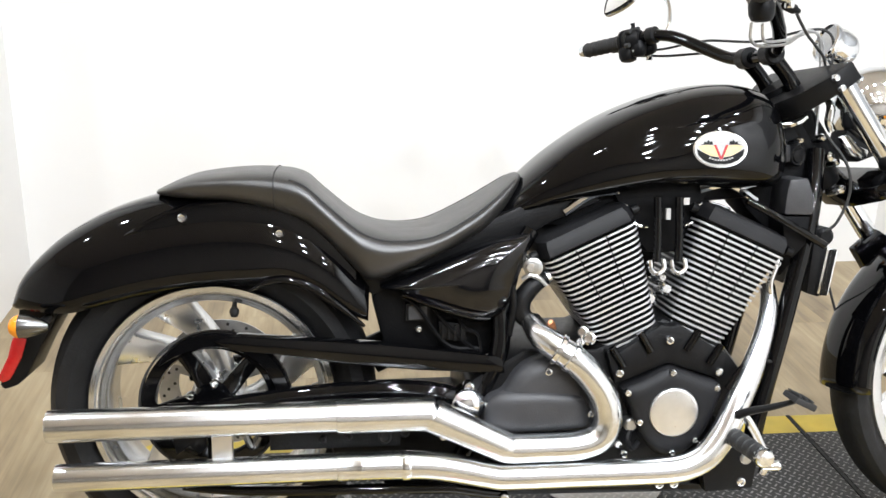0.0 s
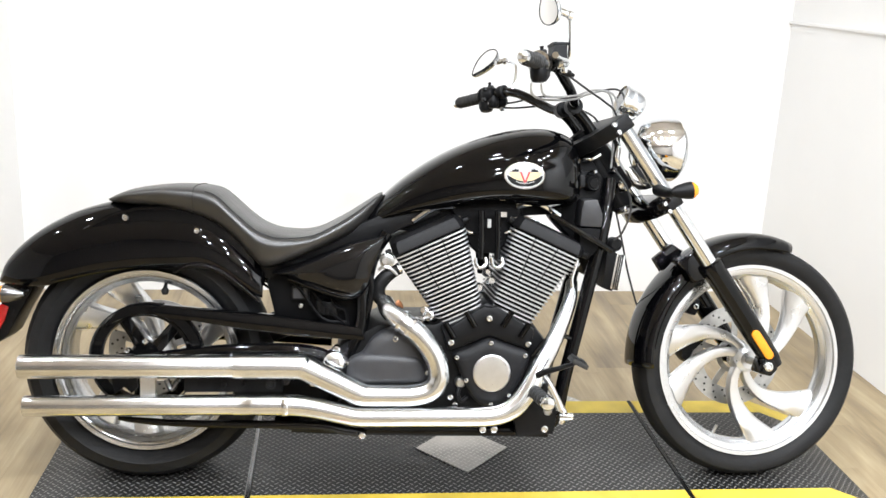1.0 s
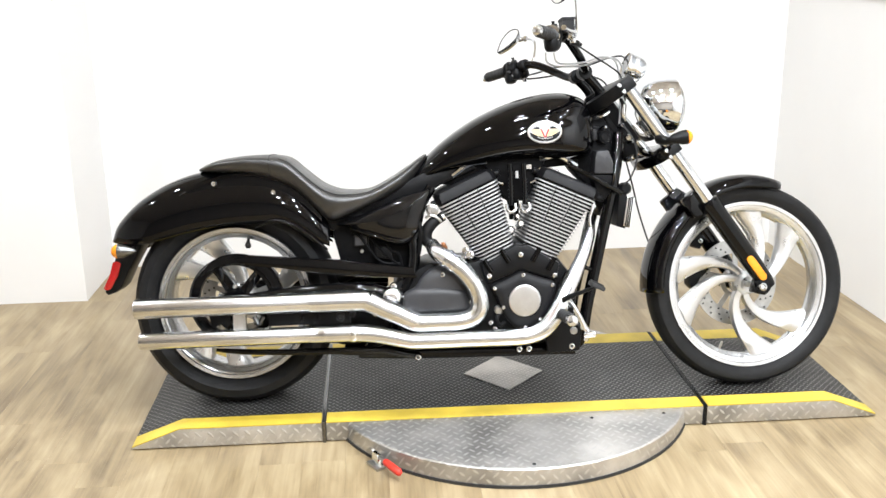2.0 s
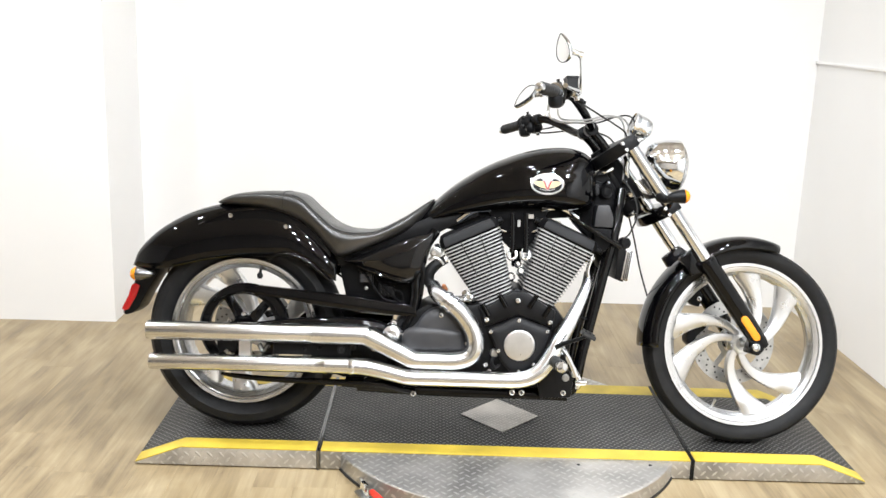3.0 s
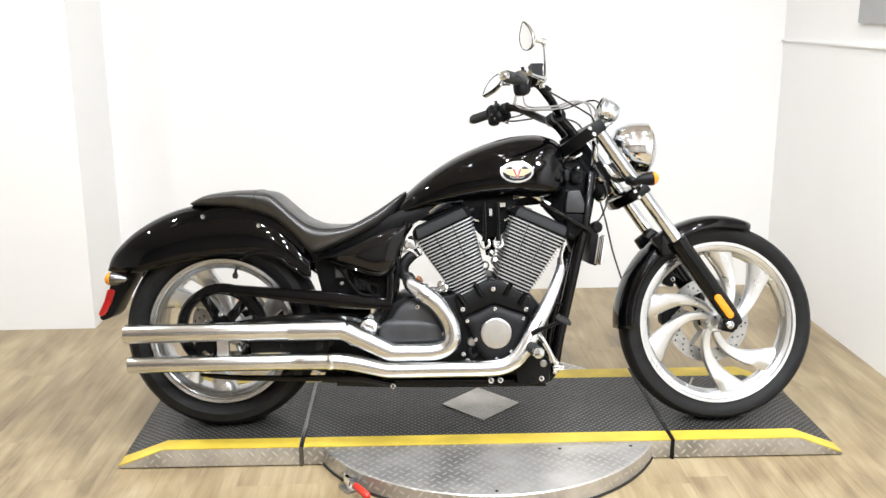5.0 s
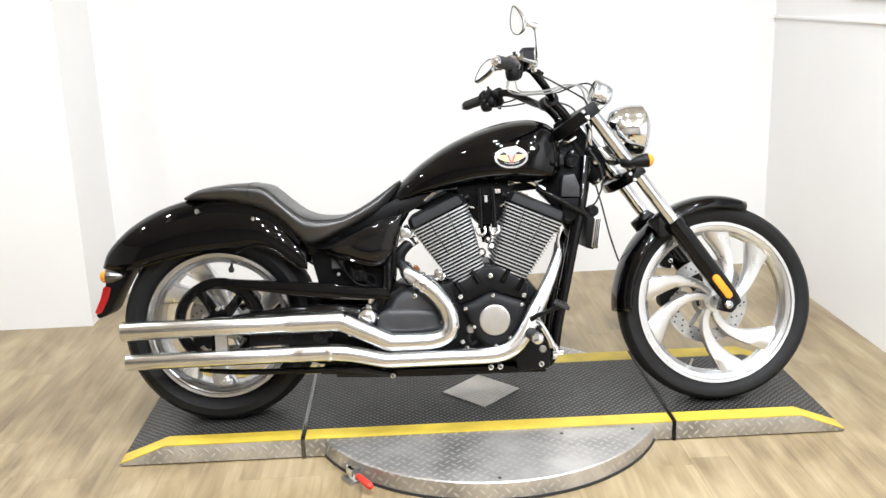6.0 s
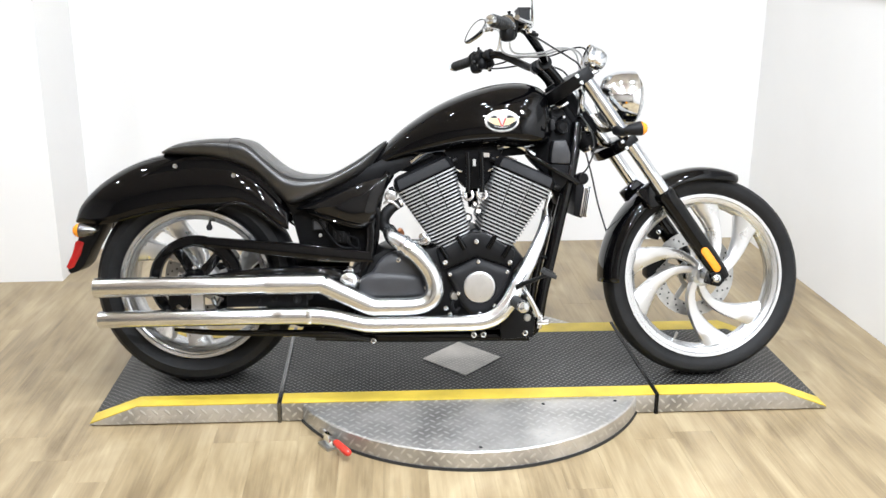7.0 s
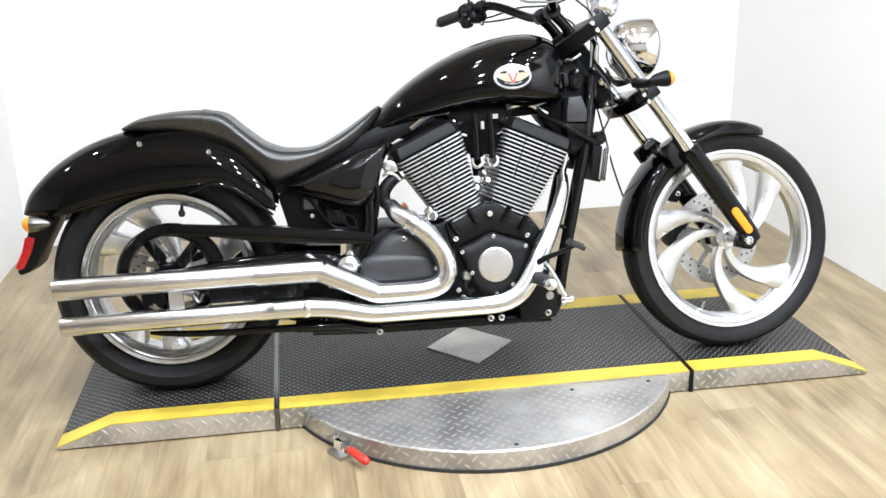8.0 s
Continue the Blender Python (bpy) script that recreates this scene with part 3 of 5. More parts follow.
# belt pulley and its guard
PULL = (-0.836, 0.345)
pulley = part("belt_pulley", turn_y([(0.136, -0.014), (0.136, 0.016), (0.112, 0.016), (0.108, 0.0), (0.112, -0.014)], *PULL, -0.112, 64), PAINT, bike, "gloss black belt pulley")
part("pulley_hub", turn_y([(0.01, -0.02), (0.034, -0.02), (0.042, -0.006), (0.042, 0.02), (0.01, 0.02)], *PULL, -0.112, 32), PAINT, pulley)
for k in range(5):
    part("pulley_spoke", blade(*PULL, 0.03, 0.114, 118 + 72 * k, 8, 0.017, 0.015, -0.124, 0.02), PAINT, pulley, "gloss black spoke")
bolts([(PULL[0] + 0.045 * math.cos(radians(a)), -0.134, PULL[1] + 0.045 * math.sin(radians(a))) for a in (10, 82, 154, 226, 298)], (0, -1, 0), 0.009, pulley)


def arc_band(cx, cz, r0, r1, a0, a1, y0, y1, taper=True, n=24):
    sec = []
    for k in range(n + 1):
        s = k / n
        a = radians(a0 + (a1 - a0) * s)
        ri, ro = r0, r1
        if taper:
            mid, f = (r0 + r1) / 2, min(1, 0.25 + 4 * s)
            ri, ro = mid - (mid - r0) * f, mid + (r1 - mid) * f
        c, q = math.cos(a), math.sin(a)
        sec.append([(cx + r * c, y, cz + r * q) for r, y in ((ri, y0), (ri + 0.004, y0 - 0.006), (ro - 0.004, y0 - 0.006), (ro, y0), (ro, y1), (ri, y1))])
    return loft(sec)


part("belt_guard", arc_band(-0.829, 0.341, 0.12, 0.151, 140, -4, -0.135, -0.11), PAINT, bike, "gloss black belt guard")
part("belt", turn_y([(0.139, -0.014), (0.143, -0.014), (0.143, 0.014), (0.139, 0.014)], *PULL, -0.112, 64), GRIP, bike, "black toothed drive belt")
part("swingarm_rail", extrude_xz([(-0.83, 0.478), (-0.775, 0.487), (-0.705, 0.48), (-0.5, 0.462), (-0.262, 0.43), (-0.255, 0.394), (-0.43, 0.406), (-0.58, 0.424), (-0.705, 0.446), (-0.79, 0.456)], -0.15, -0.115, 0.006), PAINT, bike, "gloss black swingarm rail")
part("swingarm", tube([(-0.92, -0.14, 0.335), (-0.84, -0.145, 0.337), (-0.67, -0.15, 0.362), (-0.5, -0.155, 0.37), (-0.4, -0.155, 0.36), (-0.35, -0.15, 0.345)], [0.018, 0.022, 0.02, 0.021, 0.024, 0.022], 16), PAINT, bike, "gloss black swingarm tube")
part("swingarm", tube([(-0.92, 0.14, 0.335), (-0.67, 0.14, 0.362), (-0.35, 0.13, 0.345)], 0.022, 12), PAINT, bike, "gloss black swingarm tube")
part("pivot_cap", knob((-0.335, -0.165, 0.338), (0, -1, 0), [(-0.03, 0.036), (0.004, 0.036), (0.014, 0.03), (0.02, 0.02), (0.022, 0.008)], 20), CHROME, bike, "chrome swingarm pivot cap")
part("axle", knob((RW[0], 0, RW[1]), (0, 1, 0), [(-0.165, 0.013), (0.165, 0.013)], 16), STEEL, bike)

# -- rear fender
FENDER = [  # top x, top z, edge x, edge z, half width
    (-1.226, 0.54, -1.205, 0.536, 0.075), (-1.2, 0.597, -1.165, 0.536, 0.105), (-1.137, 0.66, -1.1, 0.534, 0.122), (-1.058, 0.708, -1.035, 0.549, 0.13), (-0.98, 0.738, -0.951, 0.568, 0.132),
    (-0.89, 0.757, -0.84, 0.581, 0.132), (-0.8, 0.76, -0.75, 0.585, 0.132), (-0.715, 0.745, -0.68, 0.588, 0.132), (-0.64, 0.71, -0.62, 0.562, 0.132), (-0.575, 0.655, -0.565, 0.522, 0.13), (-0.525, 0.585, -0.528, 0.505, 0.126)]
bm = bmesh.new()
rings = []
for tx, tz, ex, ez, w in smooth_rows(FENDER, 5):
    ring = []
    for k in range(25):
        a = math.pi * k / 24
        c, s = math.cos(a), math.sin(a)
        f = abs(s) ** 0.8
        ring.append(bm.verts.new((ex + (tx - ex) * f, -w * math.copysign(abs(c) ** 0.62, c), ez + (tz - ez) * f)))
    rings.append(ring)
for a, b in zip(rings, rings[1:]):
    for k in range(24):
        bm.faces.new((a[k], a[k + 1], b[k + 1], b[k]))
fender = part("rear_fender", bm, PAINT, bike, "gloss black wrap-round rear fender")
thick = fender.modifiers.new("thickness", "SOLIDIFY")
thick.thickness, thick.offset = 0.005, 0
strut_line = [(-0.99, 0.682), (-0.93, 0.703), (-0.872, 0.716), (-0.81, 0.722), (-0.76, 0.72), (-0.7, 0.706), (-0.64, 0.673), (-0.59, 0.628), (-0.55, 0.578)]
for side in (-1, 1):
    sec = []
    for i, (x, z, w) in enumerate(smooth_rows([(x, z, w) for (x, z), w in zip(strut_line, (0.002, 0.016, 0.022, 0.024, 0.025, 0.026, 0.028, 0.03, 0.03))], 4)):
        y = side * 0.1095
        sec.append([(x, y, z - w), (x, y + side * 0.006, z - w * 0.85), (x, y + side * 0.008, z), (x, y + side * 0.004, z + w * 0.85), (x, y - side * 0.012, z + w), (x, y - side * 0.012, z - w)])
    st = part("fender_strut", loft(sec), PAINT, bike, "gloss black fender strut")
    for x, z in ((-0.88, 0.714), (-0.697, 0.682)):
        part("bolt", knob((x, side * 0.121, z), (0, side, 0), [(-0.006, 0.0095), (0.003, 0.0095), (0.006, 0.007), (0.0055, 0.0045), (0.002, 0.004)], 14), CHROME, st, "chrome domed bolt")
for side in (-1, 1):
    lip = [(-0.76, 0.583), (-0.72, 0.6), (-0.68, 0.602), (-0.63, 0.583), (-0.58, 0.545), (-0.535, 0.507)]
    part("fender_flare", tube([(x, side * 0.131, z - 0.012) for x, z in lip], [0.002, 0.007, 0.009, 0.009, 0.008, 0.003], 10), PAINT, fender, "raised gloss black fender lip")

# -- tail
tail = part("tail_bracket", extrude_xz([(-1.212, 0.535), (-1.13, 0.534), (-1.146, 0.5), (-1.176, 0.45), (-1.205, 0.392), (-1.225, 0.375), (-1.25, 0.366), (-1.26, 0.377), (-1.236, 0.43), (-1.218, 0.49)], -0.06, 0.06, 0.008), SATIN, bike, "black plastic tail bracket")
part("tail_light", extrude_xz([(-1.216, 0.476), (-1.199, 0.47), (-1.212, 0.431), (-1.237, 0.387), (-1.252, 0.381), (-1.263, 0.389), (-1.24, 0.434), (-1.228, 0.474)], -0.0635, 0.0635, 0.006), RED, bike, "red tail light lens")
for side in (-1, 1):
    sig = part("turn_signal", knob((-1.13, side * 0.15, 0.516), (-1, 0, 0.02), [(0, 0.006), (0.012, 0.014), (0.035, 0.021), (0.052, 0.023)], 16), DARKCHROME, bike, "dark chrome bullet turn signal")
    part("lens", knob((-1.182, side * 0.15, 0.517), (-1, 0, 0.02), [(0, 0.0225), (0.008, 0.021), (0.017, 0.014), (0.021, 0.005)], 16), AMBER, sig, "amber lens")
    part("stalk", tube([(-1.15, side * 0.08, 0.516), (-1.15, side * 0.14, 0.516)], 0.009, 10), SATIN, sig)

# -- seat
SEAT = [  # x, low z, top z, half width
    (-0.936, 0.752, 0.762, 0.06), (-0.9, 0.749, 0.778, 0.108), (-0.86, 0.746, 0.79, 0.126), (-0.784, 0.74, 0.799, 0.138), (-0.705, 0.721, 0.799, 0.143), (-0.652, 0.699, 0.788, 0.148),
    (-0.61, 0.667, 0.752, 0.155), (-0.56, 0.615, 0.71, 0.163), (-0.525, 0.583, 0.69, 0.168), (-0.478, 0.592, 0.677, 0.17), (-0.4, 0.626, 0.678, 0.16), (-0.33, 0.657, 0.71, 0.142), (-0.275, 0.69, 0.744, 0.115), (-0.225, 0.742, 0.778, 0.07), (-0.21, 0.765, 0.785, 0.04)]


def seat_section(x, lo, hi, w, n=48):
    """A firm cushion: a nearly flat top with a tight rolled edge, and a skirt that leans in towards its foot."""
    out = []
    zm = lo + (hi - lo) * 0.6
    for k in range(n):
        a = 2 * math.pi * k / n
        c, q = math.cos(a), math.sin(a)
        y = w * math.copysign(abs(c) ** (0.5 if q > 0 else 0.3), c)
        z = zm + (hi - zm) * abs(q) ** 0.75 if q > 0 else zm - (zm - lo) * abs(q) ** 0.45
        if z < zm:
            y *= 1 - 0.12 * (zm - z) / max(zm - lo, 1e-4)
        out.append((x, y, z))
    return out


def seat_piece(rows):
    return loft([seat_section(*row) for row in rows])


rows = smooth_rows(SEAT, 6)
split = 6 * 4
seat = part("seat", seat_piece(rows[split:]), LEATHER, bike, "black vinyl rider seat", smooth=60)
pillion = part("pillion_pad", seat_piece(rows[: split + 1]), LEATHER, bike, "black vinyl pillion pad", smooth=60)
part("seat_seam", tube([(rows[split][0], p[1] * 1.004, p[2] + 0.001) for p in seat_section(*rows[split])], 0.0013, 6, 2), GRIP, seat, "stitched seam")

for side in (0, 1):
    line = []
    for x, lo, hi, w in rows[split + 3:-4]:
        loop = seat_section(x, lo, hi, w)
        k = min(range(len(loop)), key=lambda i: abs(loop[i][2] - (lo + (hi - lo) * 0.86)) + (9 if (loop[i][1] > 0) != bool(side) else 0))
        line.append((loop[k][0], loop[k][1], loop[k][2]))
    part("seat_piping", tube(line[::3], 0.0024, 6, 3), GRIP, seat, "thin raised piping")

# -- tank
TANK = [  # x, low z, top z, half width
    (-0.298, 0.682, 0.69, 0.03), (-0.27, 0.686, 0.71, 0.066), (-0.22, 0.702, 0.766, 0.098), (-0.146, 0.723, 0.831, 0.128), (-0.048, 0.741, 0.894, 0.155), (0.049, 0.754, 0.936, 0.176), (0.145, 0.756, 0.962, 0.186),
    (0.223, 0.751, 0.968, 0.184), (0.271, 0.749, 0.96, 0.172), (0.304, 0.755, 0.944, 0.148), (0.324, 0.775, 0.915, 0.112), (0.335, 0.81, 0.87, 0.06)]


def ease(t):
    t = min(1.0, max(0.0, t))
    return t * t * (3 - 2 * t)


def tank_section(x, lo, hi, w, n=112):
    """Round above, fullest low down; a scallop along the flank, crisp at its upper crease and soft below."""
    out = []
    upper = 0.894 - 0.5 * max(0.0, 0.09 - x) ** 1.15
    lower = 0.795 + 0.06 * max(0.0, 0.1 - x)
    deep = 0.004 * ease((x + 0.12) / 0.16) * ease((0.285 - x) / 0.06)
    for k in range(n):
        a = 2 * math.pi * k / n
        c, s = math.cos(a), math.sin(a)
        zm = lo + (hi - lo) * 0.36
        y = w * math.copysign(abs(c) ** 0.72, c)
        z = zm + (hi - zm) * abs(s) ** 1.0 if s > 0 else zm - (zm - lo) * abs(s) ** 0.55
        inset = deep * ease((upper - z) / 0.022) * ease((z - lower) / 0.05)
        out.append((x, y - math.copysign(inset, y) if abs(y) > 2 * inset else y, z))
    return out


tank_bm = loft([tank_section(x, lo, hi, w) for x, lo, hi, w in smooth_rows(TANK, 8)])
bmesh.ops.recalc_face_normals(tank_bm, faces=tank_bm.faces)
from mathutils.bvhtree import BVHTree
tank_tree = BVHTree.FromBMesh(tank_bm)
tank = part("fuel_tank", tank_bm, PAINT, bike, "gloss black teardrop fuel tank", smooth=60)


def on_tank(x, z, lift):
    hit = tank_tree.ray_cast(Vector((x, -0.6, z)), Vector((0, 1, 0)))[0]
    return (x, (hit.y if hit else -0.15) - lift, z)


BADGE = (0.157, 0.841)


def badge_piece(outline, lift):
    """A thin enamel piece that follows the tank's flank."""
    bm = bmesh.new()
    cx, cz = (sum(p[i] for p in outline) / len(outline) for i in (0, 1))
    loops = [[bm.verts.new(on_tank(BADGE[0] + cx + (x - cx) * k, BADGE[1] + cz + (z - cz) * k, l)) for x, z in outline] for k, l in ((1, -0.001), (1, lift), (0.5, lift))]
    mid = bm.verts.new(on_tank(BADGE[0] + cx, BADGE[1] + cz, lift))
    n = len(outline)
    for a, b in zip(loops, loops[1:]):
        for i in range(n):
            bm.faces.new((a[i], a[(i + 1) % n], b[(i + 1) % n], b[i]))
    for i in range(n):
        bm.faces.new((loops[-1][i], loops[-1][(i + 1) % n], mid))
    return bm


def oval(rx, rz, n=32):
    return [(rx * math.cos(2 * math.pi * k / n), rz * math.sin(2 * math.pi * k / n)) for k in range(n)]


badge = part("tank_badge", badge_piece(oval(0.0545, 0.0355), 0.003), CHROME, bike, "oval chrome badge with gold wing shapes")
part("badge_line", badge_piece(oval(0.0512, 0.0322), 0.0034), STEEL, badge, "dark line inside the rim")
part("badge_field", badge_piece(oval(0.0492, 0.0302), 0.0038), ENAMEL, badge, "white enamel field")
for s in (-1, 1):
    part("badge_wing", badge_piece([(s * 0.045, 0.006), (s * 0.03, 0.009), (s * 0.012, 0.007), (s * 0.004, -0.014), (s * 0.02, -0.012), (s * 0.036, -0.004)], 0.0046), GOLD, badge, "gold enamel wing shape")
    part("badge_patch", badge_piece([(s * 0.0475, 0.001), (s * 0.036, -0.005), (s * 0.021, -0.0125), (s * 0.004, -0.0155), (s * 0.004, -0.0285), (s * 0.02, -0.0265), (s * 0.035, -0.0205), (s * 0.0445, -0.011)], 0.0044), SATIN, badge, "dark enamel patch under the wing")
    part("badge_stroke", badge_piece([(s * 0.0145, 0.009), (s * 0.0095, 0.009), (s * 0.0, -0.015), (s * 0.0015, -0.02)], 0.0056), CRIMSON, badge, "red enamel stroke")
    part("badge_mark", badge_piece([(s * 0.0165, 0.0095), (s * 0.0175, 0.0165), (s * 0.0215, 0.0135), (s * 0.0245, 0.0185), (s * 0.0285, 0.0135), (s * 0.033, 0.0155), (s * 0.034, 0.0105), (s * 0.041, 0.0085), (s * 0.03, 0.0095)], 0.0052), SATIN, badge, "dark crest mark")
part("badge_centre", badge_piece([(-0.009, 0.009), (0.009, 0.009), (0.0, -0.012)], 0.0048), ENAMEL, badge, "pale centre")
part("badge_mark", badge_piece([(-0.009, 0.0155), (-0.007, 0.0225), (-0.003, 0.0205), (0.0, 0.0165), (0.004, 0.0205), (0.009, 0.0185), (0.007, 0.0155)], 0.0052), STEEL, badge, "small grey mark")
part("badge_crest", badge_piece([(-0.03, -0.0135), (-0.012, -0.0165), (0.0, -0.02), (0.012, -0.0165), (0.03, -0.0135), (0.022, -0.022), (0.008, -0.0275), (-0.008, -0.0275), (-0.022, -0.022)], 0.005), SATIN, badge, "dark band across the foot of the badge")

for k in range(9):
    x = -0.022 + 0.0055 * k
    part("badge_bar", badge_piece([(x - 0.0019, -0.0222 + 9 * x * x), (x + 0.0019, -0.0222 + 9 * x * x), (x + 0.0017, -0.0188 + 9 * x * x), (x - 0.0017, -0.0188 + 9 * x * x)], 0.0056), ENAMEL, badge, "small pale bar")

# -- side cover
cover = part("side_cover", pillow([(-0.503, 0.573), (-0.459, 0.589), (-0.372, 0.624), (-0.293, 0.655), (-0.232, 0.669), (-0.203, 0.674), (-0.213, 0.634), (-0.231, 0.583), (-0.245, 0.539), (-0.27, 0.511), (-0.305, 0.499), (-0.357, 0.509), (-0.417, 0.536), (-0.473, 0.565)], -0.137, -0.17, -0.08, 3, 9, 0.93), SCUFFED, bike, "scuffed gloss black side cover")
part("side_cover", pillow([(-0.5, 0.578), (-0.34, 0.633), (-0.218, 0.664), (-0.25, 0.555), (-0.31, 0.497), (-0.44, 0.54)], 0.135, 0.165, 0.08, 4, 5, 0.5), SCUFFED, bike, "scuffed gloss black side cover")
# ridge added to the shape so that a streak of light shows here
part("streak_ridge", tube([(-0.46, -0.148, 0.56), (-0.4, -0.166, 0.54), (-0.33, -0.17, 0.518), (-0.29, -0.166, 0.512)], [0.002, 0.004, 0.004, 0.002], 8), PAINT, cover, "raised gloss ridge added to catch a streak of light")

# -- frame
part("frame_backbone", tube([(0.36, 0, 0.86), (0.2, 0, 0.8), (-0.1, 0, 0.755), (-0.24, 0, 0.7), (-0.33, 0, 0.62), (-0.42, 0, 0.5)], 0.03, 12), PAINT, bike, "gloss black frame tube")
for side in (-1, 1):
    part("frame_tube", tube([(0.42, side * 0.05, 0.83), (0.395, side * 0.09, 0.7), (0.345, side * 0.11, 0.5), (0.295, side * 0.115, 0.29), (0.272, side * 0.115, 0.18), (0.23, side * 0.115, 0.148), (0.1, side * 0.12, 0.142), (-0.26, side * 0.125, 0.15), (-0.45, side * 0.13, 0.16)],
                             0.019, 14), PAINT, bike, "gloss black frame tube")
    part("frame_rail", tube([(-0.28, side * 0.11, 0.6), (-0.262, side * 0.125, 0.5), (-0.27, side * 0.13, 0.42), (-0.31, side * 0.13, 0.33), (-0.34, side * 0.13, 0.22), (-0.42, side * 0.13, 0.165)], 0.02, 12), PAINT, bike, "gloss black frame tube")
    part("frame_strut", tube([(-0.2, side * 0.115, 0.68), (-0.235, side * 0.125, 0.62), (-0.26, side * 0.13, 0.52)], 0.017, 12), PAINT, bike, "gloss black frame strut")
    part("seat_rail", tube([(-0.3, side * 0.09, 0.62), (-0.42, side * 0.09, 0.6), (-0.52, side * 0.09, 0.6), (-0.56, side * 0.09, 0.62)], 0.014, 10), SATIN, bike)
part("head_tube", knob(HEAD + AXIS * -0.16, AXIS, [(0, 0.034), (0.01, 0.038), (0.2, 0.038), (0.21, 0.034)], 20), MATTE, bike, "black steering head")
part("head_gusset", extrude_xz([(0.3, 0.86), (0.36, 0.9), (0.43, 0.79), (0.42, 0.7), (0.36, 0.72), (0.3, 0.8)], -0.045, 0.045, 0.01), MATTE, bike)
part("belly_pan", extrude_xz([(-0.5, 0.17), (-0.28, 0.164), (0.24, 0.155), (0.245, 0.13), (0.1, 0.134), (-0.25, 0.143), (-0.5, 0.16)], -0.165, 0.165, 0.005), PAINT, bike, "black lower frame rail")
part("stand_rail", tube([(-0.26, -0.17, 0.15), (-0.3, -0.178, 0.158), (-0.345, -0.186, 0.17), (-0.39, -0.19, 0.177), (-0.55, -0.19, 0.181), (-0.74, -0.19, 0.186), (-0.84, -0.19, 0.194), (-0.89, -0.19, 0.2)], [0.012, 0.012, 0.0115, 0.011, 0.0105, 0.0095, 0.008, 0.005], 10), PAINT, bike, "thin black rod under the mufflers")
bolts([(-0.262, -0.184, 0.148), (0.061, -0.172, 0.158), (0.092, -0.172, 0.158), (0.225, -0.195, 0.165)], (0, -1, 0), 0.011, bike)

part("seat_pan", extrude_xz([(-0.56, 0.6), (-0.52, 0.66), (-0.4, 0.66), (-0.3, 0.69), (-0.2, 0.735), (-0.1, 0.76), (-0.05, 0.735), (-0.16, 0.69), (-0.22, 0.655), (-0.3, 0.62), (-0.42, 0.57), (-0.52, 0.55)], -0.1, 0.1, 0.008), SATIN, bike, "black seat pan")
# battery box and wiring under the seat
part("battery_box", extrude_xz([(-0.52, 0.545), (-0.492, 0.43), (-0.28, 0.4), (-0.27, 0.52), (-0.3, 0.6), (-0.48, 0.6)], -0.1, 0.1, 0.01), MATTE, bike, "black battery box")
# plain block added to keep the space behind the mufflers dark
part("dark_filler", extrude_xz([(-0.62, 0.31), (-0.3, 0.31), (-0.29, 0.19), (-0.5, 0.185), (-0.6, 0.22)], -0.13, 0.13, 0.012), MATTE, bike, "black block added to darken the gap behind the mufflers")
part("shock", tube([(-0.52, 0, 0.4), (-0.38, 0, 0.46)], 0.04, 14), SATIN, bike, "dark shock absorber")
part("fuse_box", box(-0.452, -0.405, -0.118, -0.09, 0.5, 0.535, 0.004), SATIN, bike, "black fuse box")
part("fuse_lid", box(-0.447, -0.41, -0.122, -0.117, 0.504, 0.531, 0.002), COVER, bike, "dark grey fuse box lid")
part("regulator", extrude_xz([(-0.388, 0.5), (-0.335, 0.492), (-0.33, 0.455), (-0.385, 0.462)], -0.122, -0.09, 0.004), SATIN, bike, "black finned regulator")
for k in range(4):
    part("regulator_fin", box(-0.381 + 0.0125 * k, -0.377 + 0.0125 * k, -0.128, -0.12, 0.462 - 0.001 * k, 0.494 - 0.002 * k, 0.001), SATIN, bike)
bolts([(-0.427, -0.121, 0.484), (-0.312, -0.118, 0.512)], (0, -1, 0), 0.006, bike, STEEL)
for k in range(3):
    part("cable", tube([(-0.46 + 0.05 * k, -0.11, 0.55), (-0.43 + 0.045 * k, -0.125, 0.53 - 0.02 * k), (-0.37 + 0.03 * k, -0.122, 0.45 + 0.01 * k), (-0.3, -0.12, 0.44 - 0.012 * k)], 0.0045, 6), MATTE, bike, "black cable")

# -- engine
case = part("crankcase", extrude_xz([(-0.34, 0.25), (-0.33, 0.38), (-0.22, 0.44), (-0.07, 0.44), (0.07, 0.5), (0.19, 0.45), (0.26, 0.36), (0.24, 0.2), (0.14, 0.165), (-0.22, 0.165)], -0.145, 0.145, 0.015), SATIN, bike, "satin black engine crankcase")
CYL = {"rear": ((0.005, 0.458), (-0.086, 0.661)), "front": ((0.137, 0.455), (0.231, 0.661))}


def rounded_plate(c, u, v, hw, y0, y1, h, r=0.018):
    """A thin plate across a cylinder's axis v, hw to each side along u."""
    loop = []
    for sx, sy in ((1, 1), (-1, 1), (-1, -1), (1, -1)):
        for k in range(4):
            a = math.pi / 2 * k / 3 + {(1, 1): 0, (-1, 1): math.pi / 2, (-1, -1): math.pi, (1, -1): 1.5 * math.pi}[(sx, sy)]
            loop.append((sx * (hw - r) + r * math.cos(a), (y0 + y1) / 2 + sy * ((y1 - y0) / 2 - r) + r * math.sin(a)))
    rings = []
    for off in (-h, h):
        rings.append([(c[0] + u[0] * p + v[0] * off, q, c[1] + u[1] * p + v[1] * off) for p, q in loop])
    return loft(rings)


